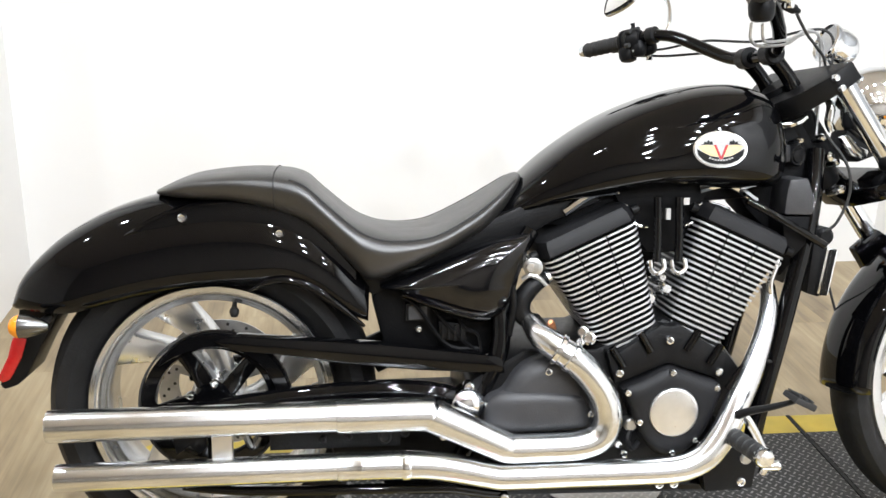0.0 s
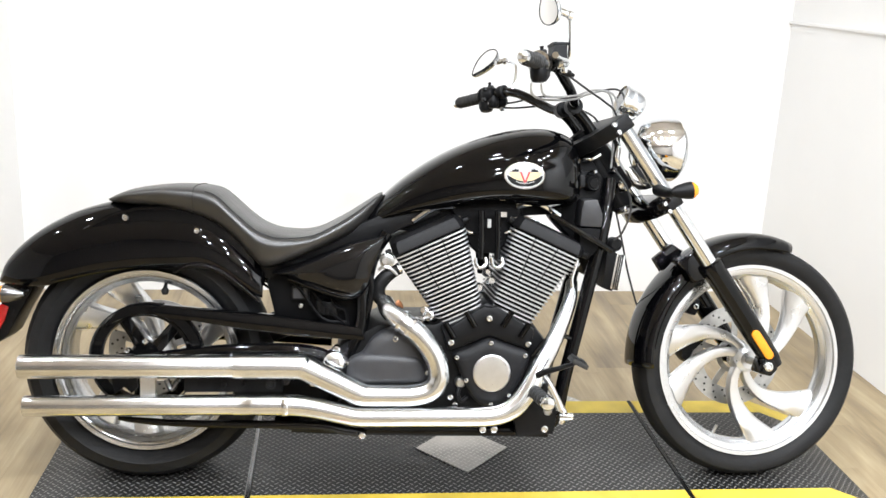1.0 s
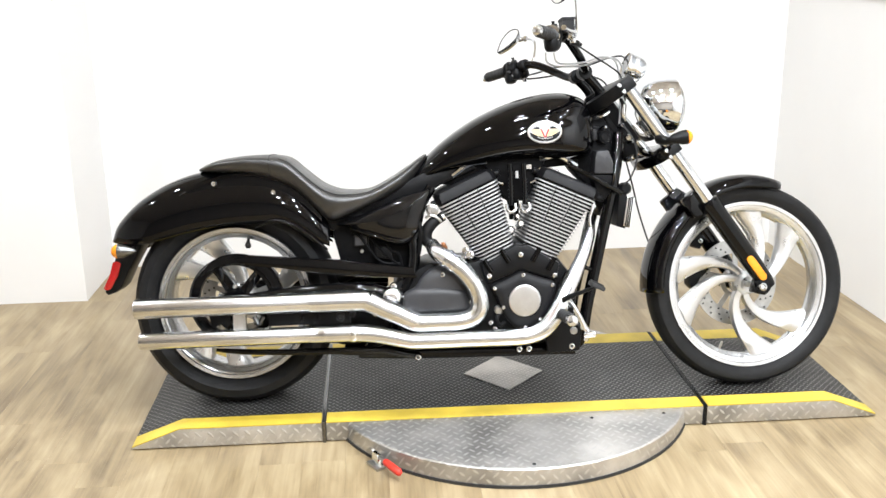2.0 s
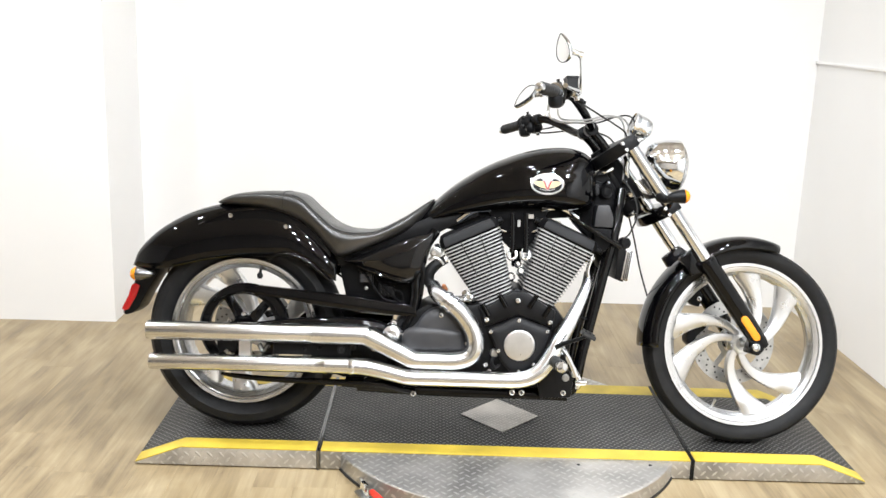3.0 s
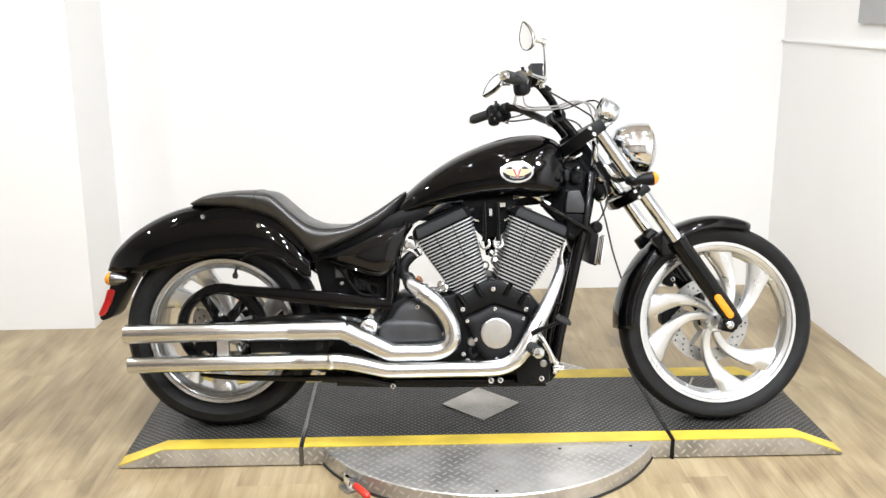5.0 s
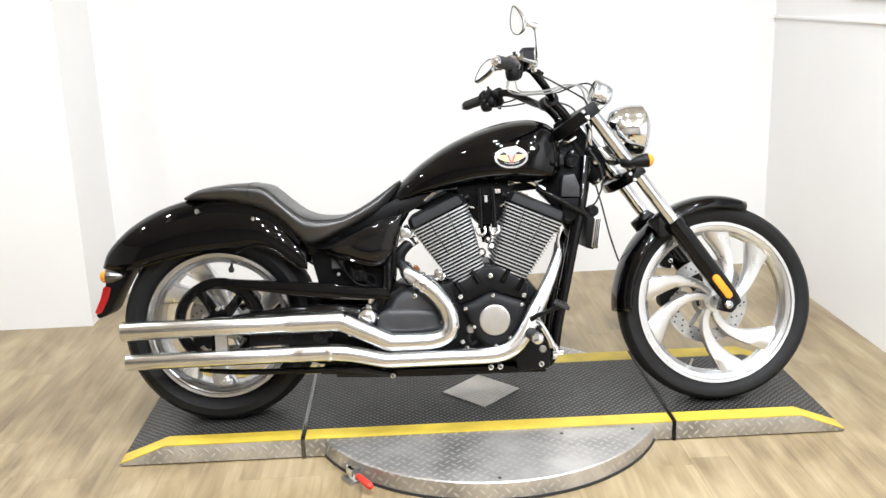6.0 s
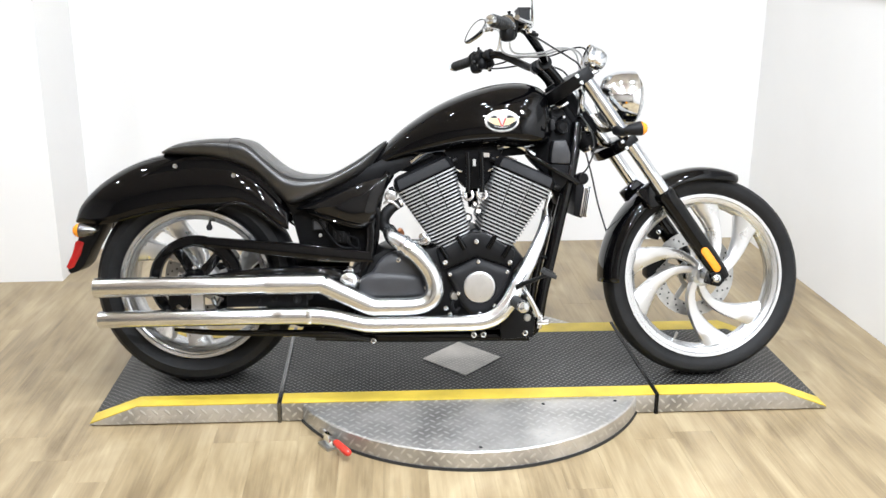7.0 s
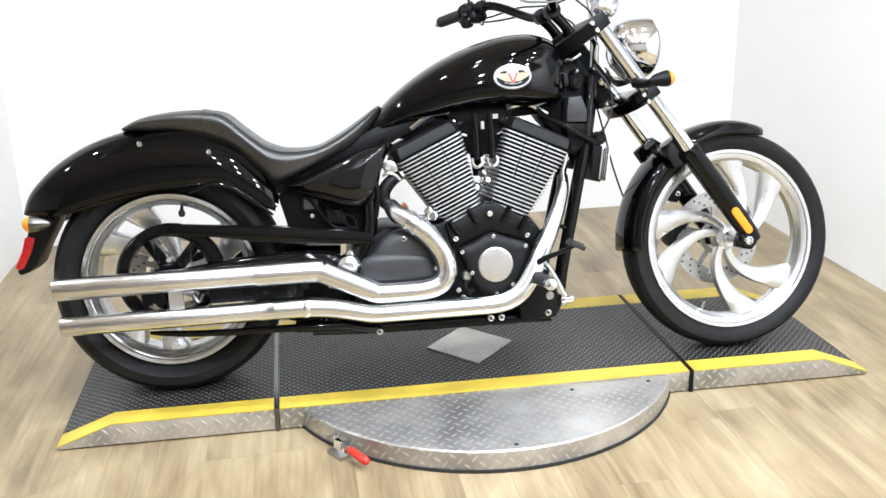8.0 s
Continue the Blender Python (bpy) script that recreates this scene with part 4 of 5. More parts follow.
for base, top in CYL.values():
    d = Vector((top[0] - base[0], top[1] - base[1]))
    length, v = d.length, d.normalized()
    u = Vector((v.y, -v.x))
    width = lambda s: 0.06 + 0.044 * s  # noqa: E731
    cyl = part("cylinder", loft([[(base[0] + v.x * length * s + u.x * k * width(s) * 0.9, y, base[1] + v.y * length * s + u.y * k * width(s) * 0.9) for k, y in ((-1, -0.128), (1, -0.128), (1, 0.128), (-1, 0.128))] for s in (-0.12, 1.0)]), SATIN, bike, "black V-twin cylinder with bright cooling fins")
    n = 20
    for k in range(n):
        s = 0.0 + 0.97 * k / (n - 1)
        c = (base[0] + v.x * length * s, base[1] + v.y * length * s)
        fin = part("fin", rounded_plate(c, u, v, width(s), -0.15, 0.15, 0.0022, 0.026), FIN, cyl, "black cooling fin with a bright machined edge")
        fin.data.materials.append(SATIN)
        for face in fin.data.polygons:
            if abs(face.normal.x * v.x + face.normal.z * v.y) > 0.7:
                face.material_index = 1
    # two thin dark strips paint upright lines of shade across the fins
    for k in (-0.35, 0.3):
        part("stud_shade", loft([[(base[0] + v.x * length * s + u.x * (k * width(s) + e), y, base[1] + v.y * length * s + u.y * (k * width(s) + e)) for e, y in ((-0.0012, -0.1506), (0.0012, -0.1506), (0.0012, -0.13), (-0.0012, -0.13))] for s in (0.45, 0.99)]), SATIN, cyl, "dark strip that paints in shade between studs")
    # rocker cover
    secs = []
    for s, k, y in ((1.0, 0.98, 0.148), (1.015, 1.0, 0.152), (1.1, 0.985, 0.15), (1.15, 0.93, 0.142), (1.175, 0.78, 0.115)):
        c = Vector((base[0] + v.x * length * s, base[1] + v.y * length * s))
        hw = 0.104 * k
        secs.append([(c.x + u.x * a * hw, b * y, c.y + u.y * a * hw) for a, b in ((-1, -0.8), (-0.85, -1), (0.85, -1), (1, -0.8), (1, 0.8), (0.85, 1), (-0.85, 1), (-1, 0.8))])
    head = part("rocker_cover", loft(secs), WRINKLE, bike, "dark grey powder-coated rocker cover", smooth=35)
    bolts([(base[0] + v.x * length * 1.06 + u.x * k * 0.112, -0.12, base[1] + v.y * length * 1.06 + u.y * k * 0.112) for k in (-1, 1)], (u.x, 0, u.y), 0.01, head, SATIN)

# front of the crankcase: the V-shaped deck and the five-sided cover
part("cylinder_deck", extrude_xz([(-0.055, 0.44), (-0.03, 0.435), (0.058, 0.492), (0.076, 0.487), (0.094, 0.492), (0.172, 0.44), (0.198, 0.43), (0.188, 0.372), (0.076, 0.41), (-0.035, 0.37)], -0.168, -0.13, 0.008), SATIN, case, "satin black cylinder deck")
for x, z, dx in ((-0.02, 0.425, -0.4), (0.036, 0.455, -0.4), (0.11, 0.455, 0.4), (0.158, 0.425, 0.4)):
    part("deck_boss", tube([(x, -0.17, z - 0.018), (x + dx * 0.06, -0.17, z + 0.022)], 0.0085, 10, 1), PAINT, case, "gloss black boss")
cam_cover = part("cam_cover", pillow([(-0.022, 0.362), (0.02, 0.381), (0.058, 0.4), (0.076, 0.405), (0.095, 0.4), (0.14, 0.383), (0.181, 0.366), (0.177, 0.33), (0.16, 0.288), (0.143, 0.257), (0.113, 0.228), (0.083, 0.219), (0.054, 0.226), (0.03, 0.248), (0.011, 0.28), (-0.007, 0.325)], -0.178, -0.192, -0.14, 3, 4, 0.35), WRINKLE, bike, "black five-sided engine side cover")
part("cover_cap", knob((0.08, -0.186, 0.316), (0, -1, 0), [(-0.01, 0.051), (0.008, 0.051), (0.0105, 0.0495), (0.0113, 0.0475), (0.0117, 0.044), (0.012, 0.025), (0.0121, 0.002)], 48), SPUN, cam_cover, "round polished alloy cap")
bolts([(-0.014, -0.186, 0.358), (0.077, -0.188, 0.397), (0.17, -0.186, 0.362), (0.128, -0.188, 0.254), (0.08, -0.188, 0.23), (0.012, -0.186, 0.296)], (0, -1, 0), 0.0075, cam_cover)
bolts([(0.073, -0.172, 0.46), (-0.028, -0.17, 0.395), (0.18, -0.168, 0.39)], (0, -1, 0), 0.0095, case)
bolts([(-0.028, -0.172, 0.246), (-0.015, -0.172, 0.225)], (0, -1, 0), 0.0095, case)
part("oil_filter_cap", knob((0.0, -0.162, 0.284), (0, -1, 0), [(-0.02, 0.014), (0.006, 0.014), (0.01, 0.01)], 16), STEEL, case, "dull metal plug")
part("oil_line", tube([(0.0, -0.165, 0.275), (-0.008, -0.175, 0.255), (0.002, -0.175, 0.237), (0.018, -0.165, 0.245)], 0.006, 8), SATIN, case)
belt_cover = part("primary_cover", pillow([(-0.304, 0.303), (-0.302, 0.331), (-0.294, 0.352), (-0.263, 0.367), (-0.239, 0.403), (-0.204, 0.428), (-0.155, 0.433), (-0.111, 0.406), (-0.084, 0.361), (-0.076, 0.316), (-0.086, 0.288), (-0.105, 0.28), (-0.198, 0.279), (-0.291, 0.281)], -0.168, -0.194, -0.12, 3, 5, 0.4), COVER, bike, "dark grey sprocket cover")
part("cover_panel", pillow([(-0.302, 0.329), (-0.29, 0.355), (-0.253, 0.368), (-0.167, 0.367), (-0.108, 0.356), (-0.09, 0.321), (-0.092, 0.293), (-0.134, 0.286), (-0.221, 0.285), (-0.295, 0.29)], -0.188, -0.204, -0.17, 4, 5, 0.5), COVER, belt_cover, "raised rounded panel")
bolts([(-0.177, -0.188, 0.408), (-0.09, -0.19, 0.318), (-0.294, -0.18, 0.34)], (0, -1, 0), 0.0085, belt_cover)
bolts([(-0.331, -0.16, 0.374)], (0, -1, 0), 0.012, bike)

# between and beside the cylinders
part("intake", tube([(0.07, 0.02, 0.74), (0.072, 0.0, 0.66), (0.076, 0.0, 0.56)], [0.04, 0.024, 0.016], 16), SATIN, bike, "black intake pipe")
for x, z in ((0.05, 0.6), (0.094, 0.6)):
    part("pushrod_tube", tube([(x, -0.14, 0.745), (x + 0.002, -0.142, 0.66), (x, -0.145, 0.615)], 0.0085, 10), PAINT, bike, "black upright tube")
    part("clevis", tube([(x - 0.014, -0.145, 0.618), (x - 0.012, -0.15, 0.6), (x, -0.152, 0.592), (x + 0.014, -0.15, 0.602), (x + 0.013, -0.145, 0.62)], 0.0052, 8), ALLOY, bike, "bright metal clip")
part("throttle_body", extrude_xz([(-0.035, 0.762), (0.175, 0.765), (0.15, 0.7), (0.122, 0.65), (0.105, 0.625), (0.045, 0.625), (0.025, 0.65), (-0.005, 0.7)], -0.1, 0.1, 0.012), MATTE, bike, "dark throttle body between the cylinders")
part("connector", box(0.067, 0.076, -0.145, -0.136, 0.7, 0.722, 0.002), ENAMEL, bike, "pale connector")
for x, z, r in ((0.05, 0.53, 0.016), (0.085, 0.55, 0.014), (0.075, 0.575, 0.011)):
    part("fitting", knob((x, -0.1, z), (0, -1, 0.2), [(-0.03, r), (0.01, r), (0.016, r * 0.6)], 12), ALLOY, bike, "bright metal fitting")
for x, z, r in ((-0.205, 0.608, 0.014), (-0.2, 0.56, 0.011)):
    part("fitting", knob((x, -0.13, z), (0, -1, 0), [(-0.05, r), (0.0, r), (0.004, r * 0.75), (0.006, r * 0.7), (0.012, r * 0.6)], 14), ALLOY, bike, "silver engine fitting")
part("fitting", knob((-0.199, -0.132, 0.607), (-0.1, -1, 0), [(-0.06, 0.016), (-0.004, 0.016), (-0.002, 0.0195), (0.004, 0.0195), (0.006, 0.013), (0.009, 0.0125), (0.01, 0.004)], 18), STEEL, bike, "dull round engine fitting")
part("bracket", tube([(-0.222, -0.135, 0.584), (-0.206, -0.138, 0.592), (-0.188, -0.138, 0.586), (-0.172, -0.135, 0.57)], [0.004, 0.005, 0.005, 0.004], 8), STEEL, bike, "bright metal bracket")
part("hose", tube([(-0.165, -0.115, 0.585), (-0.196, -0.125, 0.569), (-0.219, -0.13, 0.543), (-0.222, -0.132, 0.517), (-0.208, -0.138, 0.499), (-0.186, -0.14, 0.488)], [0.014, 0.018, 0.0195, 0.0195, 0.017, 0.013], 14), SATIN, bike, "black hose")
part("hose_clip", knob((-0.172, -0.12, 0.583), (0.85, 0.2, 0.4), [(0, 0.0135), (0.001, 0.0158), (0.009, 0.0158), (0.01, 0.0135)], 14), ALLOY, bike, "bright hose clip")
part("hose", tube([(-0.236, -0.135, 0.625), (-0.243, -0.14, 0.58), (-0.238, -0.14, 0.53), (-0.248, -0.135, 0.47)], 0.0075, 10), SATIN, bike, "black hose")
for x, z, r in ((-0.098, 0.476, 0.012), (-0.085, 0.462, 0.014), (-0.104, 0.455, 0.009)):
    part("fitting", knob((x, -0.15, z), (-0.5, -1, 0.3), [(-0.03, r), (0.004, r), (0.006, r * 0.7), (0.014, r * 0.6)], 12), ALLOY, bike, "bright exhaust flange fitting")
# small chrome arcs added as glints on the dark throttle body
for path in ([(0.012, -0.108, 0.69), (0.024, -0.112, 0.684), (0.04, -0.112, 0.682)], [(0.118, -0.112, 0.682), (0.132, -0.112, 0.688), (0.158, -0.11, 0.7)], [(-0.05, -0.11, 0.715), (-0.034, -0.113, 0.72), (-0.004, -0.112, 0.726)], [(0.136, -0.11, 0.722), (0.168, -0.112, 0.727), (0.212, -0.11, 0.715)]):
    part("glint_arc", tube(path, [0.003, 0.0045, 0.003], 8), CHROME, bike, "small chrome arc added as a glint")
part("connector", pillow_box(0.103, 0.121, -0.125, -0.108, 0.727, 0.741), ALLOY, bike, "bright connector")
part("fitting", knob((0.318, -0.11, 0.6), (0.4, -1, 0.1), [(-0.05, 0.012), (0.0, 0.012), (0.005, 0.008)], 14), ALLOY, bike, "silver engine fitting")
part("hose", tube([(0.325, -0.1, 0.635), (0.318, -0.11, 0.6), (0.306, -0.112, 0.56), (0.312, -0.11, 0.52)], 0.007, 10), ALLOY, bike, "braided hose beside the front cylinder")
part("sensor", knob((-0.163, -0.16, 0.488), (-0.3, -0.6, 0.6), [(0, 0.008), (0.02, 0.008), (0.026, 0.005)], 10), COPPER, bike, "copper-coloured sensor")
# chrome tubes stand in for slivers of bright wall above the rockers
for x0, x1 in ((-0.13, -0.02), (0.15, 0.27)):
    part("bright_sliver", tube([(x0, -0.1, 0.755 if x0 > 0 else 0.712), ((x0 + x1) / 2, -0.105, 0.765 if x0 > 0 else 0.748), (x1, -0.1, 0.73 if x0 > 0 else 0.755)], 0.009, 8), CHROME, bike, "chrome tube standing in for a bright sliver of wall")

# -- exhausts
upper_pipe = part("exhaust_pipe", tube([(-0.205, -0.15, 0.5), (-0.19, -0.19, 0.478), (-0.15, -0.215, 0.452), (-0.11, -0.222, 0.418), (-0.074, -0.222, 0.365), (-0.064, -0.222, 0.315), (-0.08, -0.222, 0.28), (-0.125, -0.222, 0.265), (-0.2, -0.222, 0.264), (-0.252, -0.222, 0.2645), (-0.266, -0.222, 0.268), (-0.28, -0.222, 0.274), (-0.37, -0.222, 0.318), (-0.41, -0.222, 0.337), (-0.43, -0.222, 0.341), (-0.59, -0.222, 0.342)],
                                        [0.022, 0.026, 0.028, 0.0285, 0.0285, 0.0285, 0.0285, 0.0285, 0.0285, 0.029, 0.0305, 0.031, 0.033, 0.034, 0.0335, 0.0335], 24, 5), PIPE, bike, "satin chrome exhaust header")
lower_pipe = part("exhaust_pipe", tube([(0.313, -0.085, 0.547), (0.303, -0.118, 0.508), (0.278, -0.152, 0.455), (0.244, -0.18, 0.394), (0.209, -0.202, 0.336), (0.179, -0.215, 0.28), (0.147, -0.221, 0.238), (0.112, -0.222, 0.216), (0.07, -0.222, 0.207), (0.0, -0.222, 0.206), (-0.15, -0.222, 0.207), (-0.265, -0.222, 0.208), (-0.3, -0.222, 0.213), (-0.37, -0.222, 0.23), (-0.42, -0.222, 0.238), (-0.48, -0.222, 0.241), (-0.59, -0.222, 0.241)],
                                        [0.016, 0.0185, 0.0205, 0.0235, 0.026, 0.027, 0.0275, 0.027, 0.027, 0.027, 0.027, 0.027, 0.027, 0.028, 0.028, 0.028, 0.027], 24, 5), PIPE, bike, "satin chrome exhaust header")


for c, d in (((-0.165, -0.208, 0.461), (1, -0.3, -0.62)), ((-0.143, -0.216, 0.447), (1, -0.2, -0.7))):
    part("clamp", knob(c, d, [(0, 0.029), (0.002, 0.0325), (0.01, 0.0325), (0.012, 0.029)], 24), CHROME, upper_pipe, "chrome clamp band")


def muffler(x0, x1, z, r):
    """A straight hollow pipe, its end rolled in."""
    prof = [(0, r * 0.96), (0.004, r), (x0 - x1 - 0.004, r), (x0 - x1, r * 0.97), (x0 - x1 - 0.003, r * 0.86), (x0 - x1 - 0.1, r * 0.84), (x0 - x1 - 0.102, 0.004)]
    return knob((x0, -0.222, z), (-1, 0, 0), prof, 32)


for z, r, x1 in ((0.343, 0.0305, -1.122), (0.242, 0.0265, -1.113)):
    muf = part("muffler", muffler(-0.585, x1, z, r), PIPE, bike, "satin chrome straight-cut muffler")
    part("clamp", knob((-0.545, -0.222, z), (-1, 0, 0), [(0, r * 1.02), (0.001, r * 1.06), (0.004, r * 1.06), (0.006, r * 1.035), (0.042, r * 1.035), (0.044, r * 1.05), (0.047, r * 1.05), (0.048, r)], 32), PIPE, muf, "chrome clamp band")
    part("bore", knob((x1 + 0.1, -0.222, z), (-1, 0, 0), [(0, r * 0.83), (0.02, r * 0.83)], 24), DARKGAP, muf, "dark bore")
part("exhaust_bracket", box(-0.829, -0.791, -0.21, -0.19, 0.25, 0.322, 0.004), SPUN, bike, "silver bracket between the mufflers")
part("exhaust_shield", box(-0.722, -0.47, -0.19, -0.17, 0.268, 0.305, 0.006), SATIN, bike, "black mounting plate behind the mufflers")
part("exhaust_hanger", extrude_xz([(-0.91, 0.318), (-0.845, 0.318), (-0.84, 0.28), (-0.856, 0.262), (-0.875, 0.28), (-0.9, 0.262)], -0.185, -0.172, 0.004), SATIN, bike, "black muffler hanger")
bolts([(-0.62, -0.192, 0.288), (-0.57, -0.192, 0.292)], (0, -1, 0), 0.007, bike, SATIN)
part("hanger_link", tube([(-0.768, -0.185, 0.3), (-0.755, -0.188, 0.276), (-0.74, -0.185, 0.296)], 0.008, 8), DARKCHROME, bike, "dull metal hanger link")
for x, z, r in ((-0.5, 0.288, 0.014), (-0.462, 0.296, 0.011)):
    part("rubber_mount", knob((x, -0.188, z), (0, -1, 0), [(-0.01, r), (0.006, r), (0.009, r * 0.7), (0.004, r * 0.5)], 14), GRIP, bike, "black rubber mount")
bolts([(-0.44, -0.24, 0.325), (-0.39, -0.235, 0.3)], (0, -1, 0), 0.008, bike)
for x, z, r in ((-0.452, 0.24, 0.0285),):
    part("clamp", knob((x, -0.222, z), (-1, 0, 0), [(0, r), (0.002, r * 1.05), (0.016, r * 1.05), (0.018, r)], 24), CHROME, lower_pipe, "chrome clamp band")

# -- foot controls
plate = part("foot_bracket", extrude_xz([(0.17, 0.3), (0.2, 0.295), (0.225, 0.26), (0.26, 0.215), (0.25, 0.15), (0.15, 0.145), (0.14, 0.2), (0.16, 0.25)], -0.2, -0.17, 0.005), SATIN, bike, "black foot control bracket")
peg = part("foot_peg", knob((0.186, -0.2, 0.276), (0.1, -1, 0), [(-0.01, 0.02), (0.03, 0.02), (0.035, 0.017), (0.135, 0.017), (0.14, 0.015)], 18), GRIP, bike, "black rubber foot peg")
part("peg_end", knob((0.2, -0.34, 0.276), (0.1, -1, 0), [(0, 0.015), (0.002, 0.019), (0.014, 0.019), (0.019, 0.015), (0.02, 0.004)], 20), CHROME, peg, "bright round peg end")
for k in range(4):
    part("peg_ridge", knob((0.19 + 0.0022 * k, -0.245 - 0.022 * k, 0.276), (0.1, -1, 0), [(0, 0.0165), (0.002, 0.0186), (0.009, 0.0186), (0.011, 0.0165)], 18), GRIP, peg)
part("brake_arm", tube([(0.195, -0.235, 0.32), (0.215, -0.25, 0.333), (0.245, -0.275, 0.348), (0.285, -0.3, 0.368)], [0.009, 0.008, 0.0065, 0.005], 12), SATIN, bike, "tapered black brake lever")
pad = part("brake_pad", extrude_xz([(0.268, 0.386), (0.308, 0.367), (0.303, 0.355), (0.262, 0.375)], -0.335, -0.28, 0.003), GRIP, bike, "black rubber brake pedal pad")
for k in range(3):
    x, z = 0.275 + 0.012 * k, 0.3838 - 0.0057 * k
    part("pad_rib", extrude_xz([(x - 0.004, z + 0.002), (x - 0.003, z + 0.0055), (x + 0.003, z + 0.0025), (x + 0.004, z - 0.002)], -0.331, -0.284, 0.001), GRIP, pad, "raised rubber rib")
part("heel_guard", tube([(0.2, -0.22, 0.33), (0.225, -0.225, 0.3), (0.25, -0.225, 0.255), (0.262, -0.22, 0.225)], [0.009, 0.01, 0.009, 0.012], 10), CHROME, bike, "chrome linkage rod")
part("master_cylinder", tube([(0.262, -0.2, 0.235), (0.276, -0.2, 0.205), (0.268, -0.2, 0.18)], [0.008, 0.011, 0.008], 10), ALLOY, bike, "silver brake cylinder")
part("brake_fitting", knob((0.262, -0.205, 0.2), (1, -0.4, 0.12), [(0, 0.006), (0.004, 0.01), (0.036, 0.01), (0.04, 0.007)], 12), ALLOY, bike, "silver brake fitting")
part("bracket_bolt", knob((0.232, -0.2, 0.215), (0, -1, 0), [(-0.01, 0.012), (0.004, 0.012), (0.008, 0.008)], 12), STEEL, bike, "steel bracket bolt")
part("linkage", tube([(0.19, -0.19, 0.36), (0.225, -0.18, 0.4), (0.27, -0.16, 0.41), (0.3, -0.14, 0.4)], 0.007, 8), PAINT, bike, "black linkage rod")

# oil cooler ahead of the frame
cooler = part("oil_cooler", extrude_xz([(0.412, 0.665), (0.436, 0.658), (0.43, 0.52), (0.4, 0.53)], -0.085, 0.085, 0.005), SATIN, bike, "black oil cooler")
part("cooler_end", extrude_xz([(0.435, 0.63), (0.462, 0.622), (0.444, 0.523), (0.418, 0.53)], -0.095, -0.06, 0.006), ALLOY, cooler, "silver ribbed cooler end")
for k in range(3):
    part("cooler_rib", extrude_xz([(0.44 + 0.006 * k, 0.625), (0.443 + 0.006 * k, 0.625), (0.427 + 0.006 * k, 0.527), (0.424 + 0.006 * k, 0.527)], -0.098, -0.09), SATIN, cooler, "dark groove")
part("cooler_cap", knob((0.43, -0.08, 0.652), (0, -1, 0), [(-0.02, 0.02), (0.01, 0.02), (0.018, 0.012)], 14), SATIN, cooler)
part("horn_cover", extrude_xz([(0.33, 0.776), (0.369, 0.778), (0.384, 0.735), (0.382, 0.702), (0.321, 0.704), (0.324, 0.745)], -0.128, -0.05, 0.006), COVER, bike, "grey faceted plastic cover")
part("horn_cover", extrude_xz([(0.321, 0.701), (0.381, 0.699), (0.374, 0.64), (0.345, 0.61), (0.325, 0.64)], -0.122, -0.05, 0.006), MATTE, bike, "dark lower half of the faceted cover")
part("frame_cover", extrude_xz([(0.24, 0.755), (0.3, 0.79), (0.33, 0.86), (0.39, 0.84), (0.41, 0.72), (0.385, 0.6), (0.355, 0.56), (0.32, 0.66), (0.27, 0.71)], -0.055, 0.055, 0.008), MATTE, bike, "black frame cover under the steering head")
part("tank_tunnel", extrude_xz([(-0.2, 0.69), (-0.14, 0.735), (0.0, 0.765), (0.28, 0.77), (0.28, 0.735), (0.0, 0.715), (-0.12, 0.68)], -0.075, 0.075, 0.006), MATTE, bike, "dark underside of the tank")
part("horn_cover", extrude_xz([(0.316, 0.845), (0.336, 0.845), (0.338, 0.81), (0.318, 0.808)], -0.11, -0.05, 0.006), WRINKLE, bike, "dark grey fitting")
part("frame_brace", tube([(0.24, -0.13, 0.735), (0.32, -0.145, 0.69), (0.41, -0.13, 0.64)], 0.0085, 12), PAINT, bike, "gloss black brace")
part("ignition_switch", knob((0.362, -0.06, 0.82), (0.3, -1, 0), [(-0.02, 0.022), (0.016, 0.022), (0.02, 0.019), (0.019, 0.015), (0.022, 0.013), (0.023, 0.004)], 18), SATIN, bike, "black ignition switch")

# -- steering: fork, clamps, bars
D = -AXIS  # down the fork


def along(p, y, s):
    return (p[0] + D.x * s, y, p[1] + D.z * s)


FORK = (0.431, 0.958)
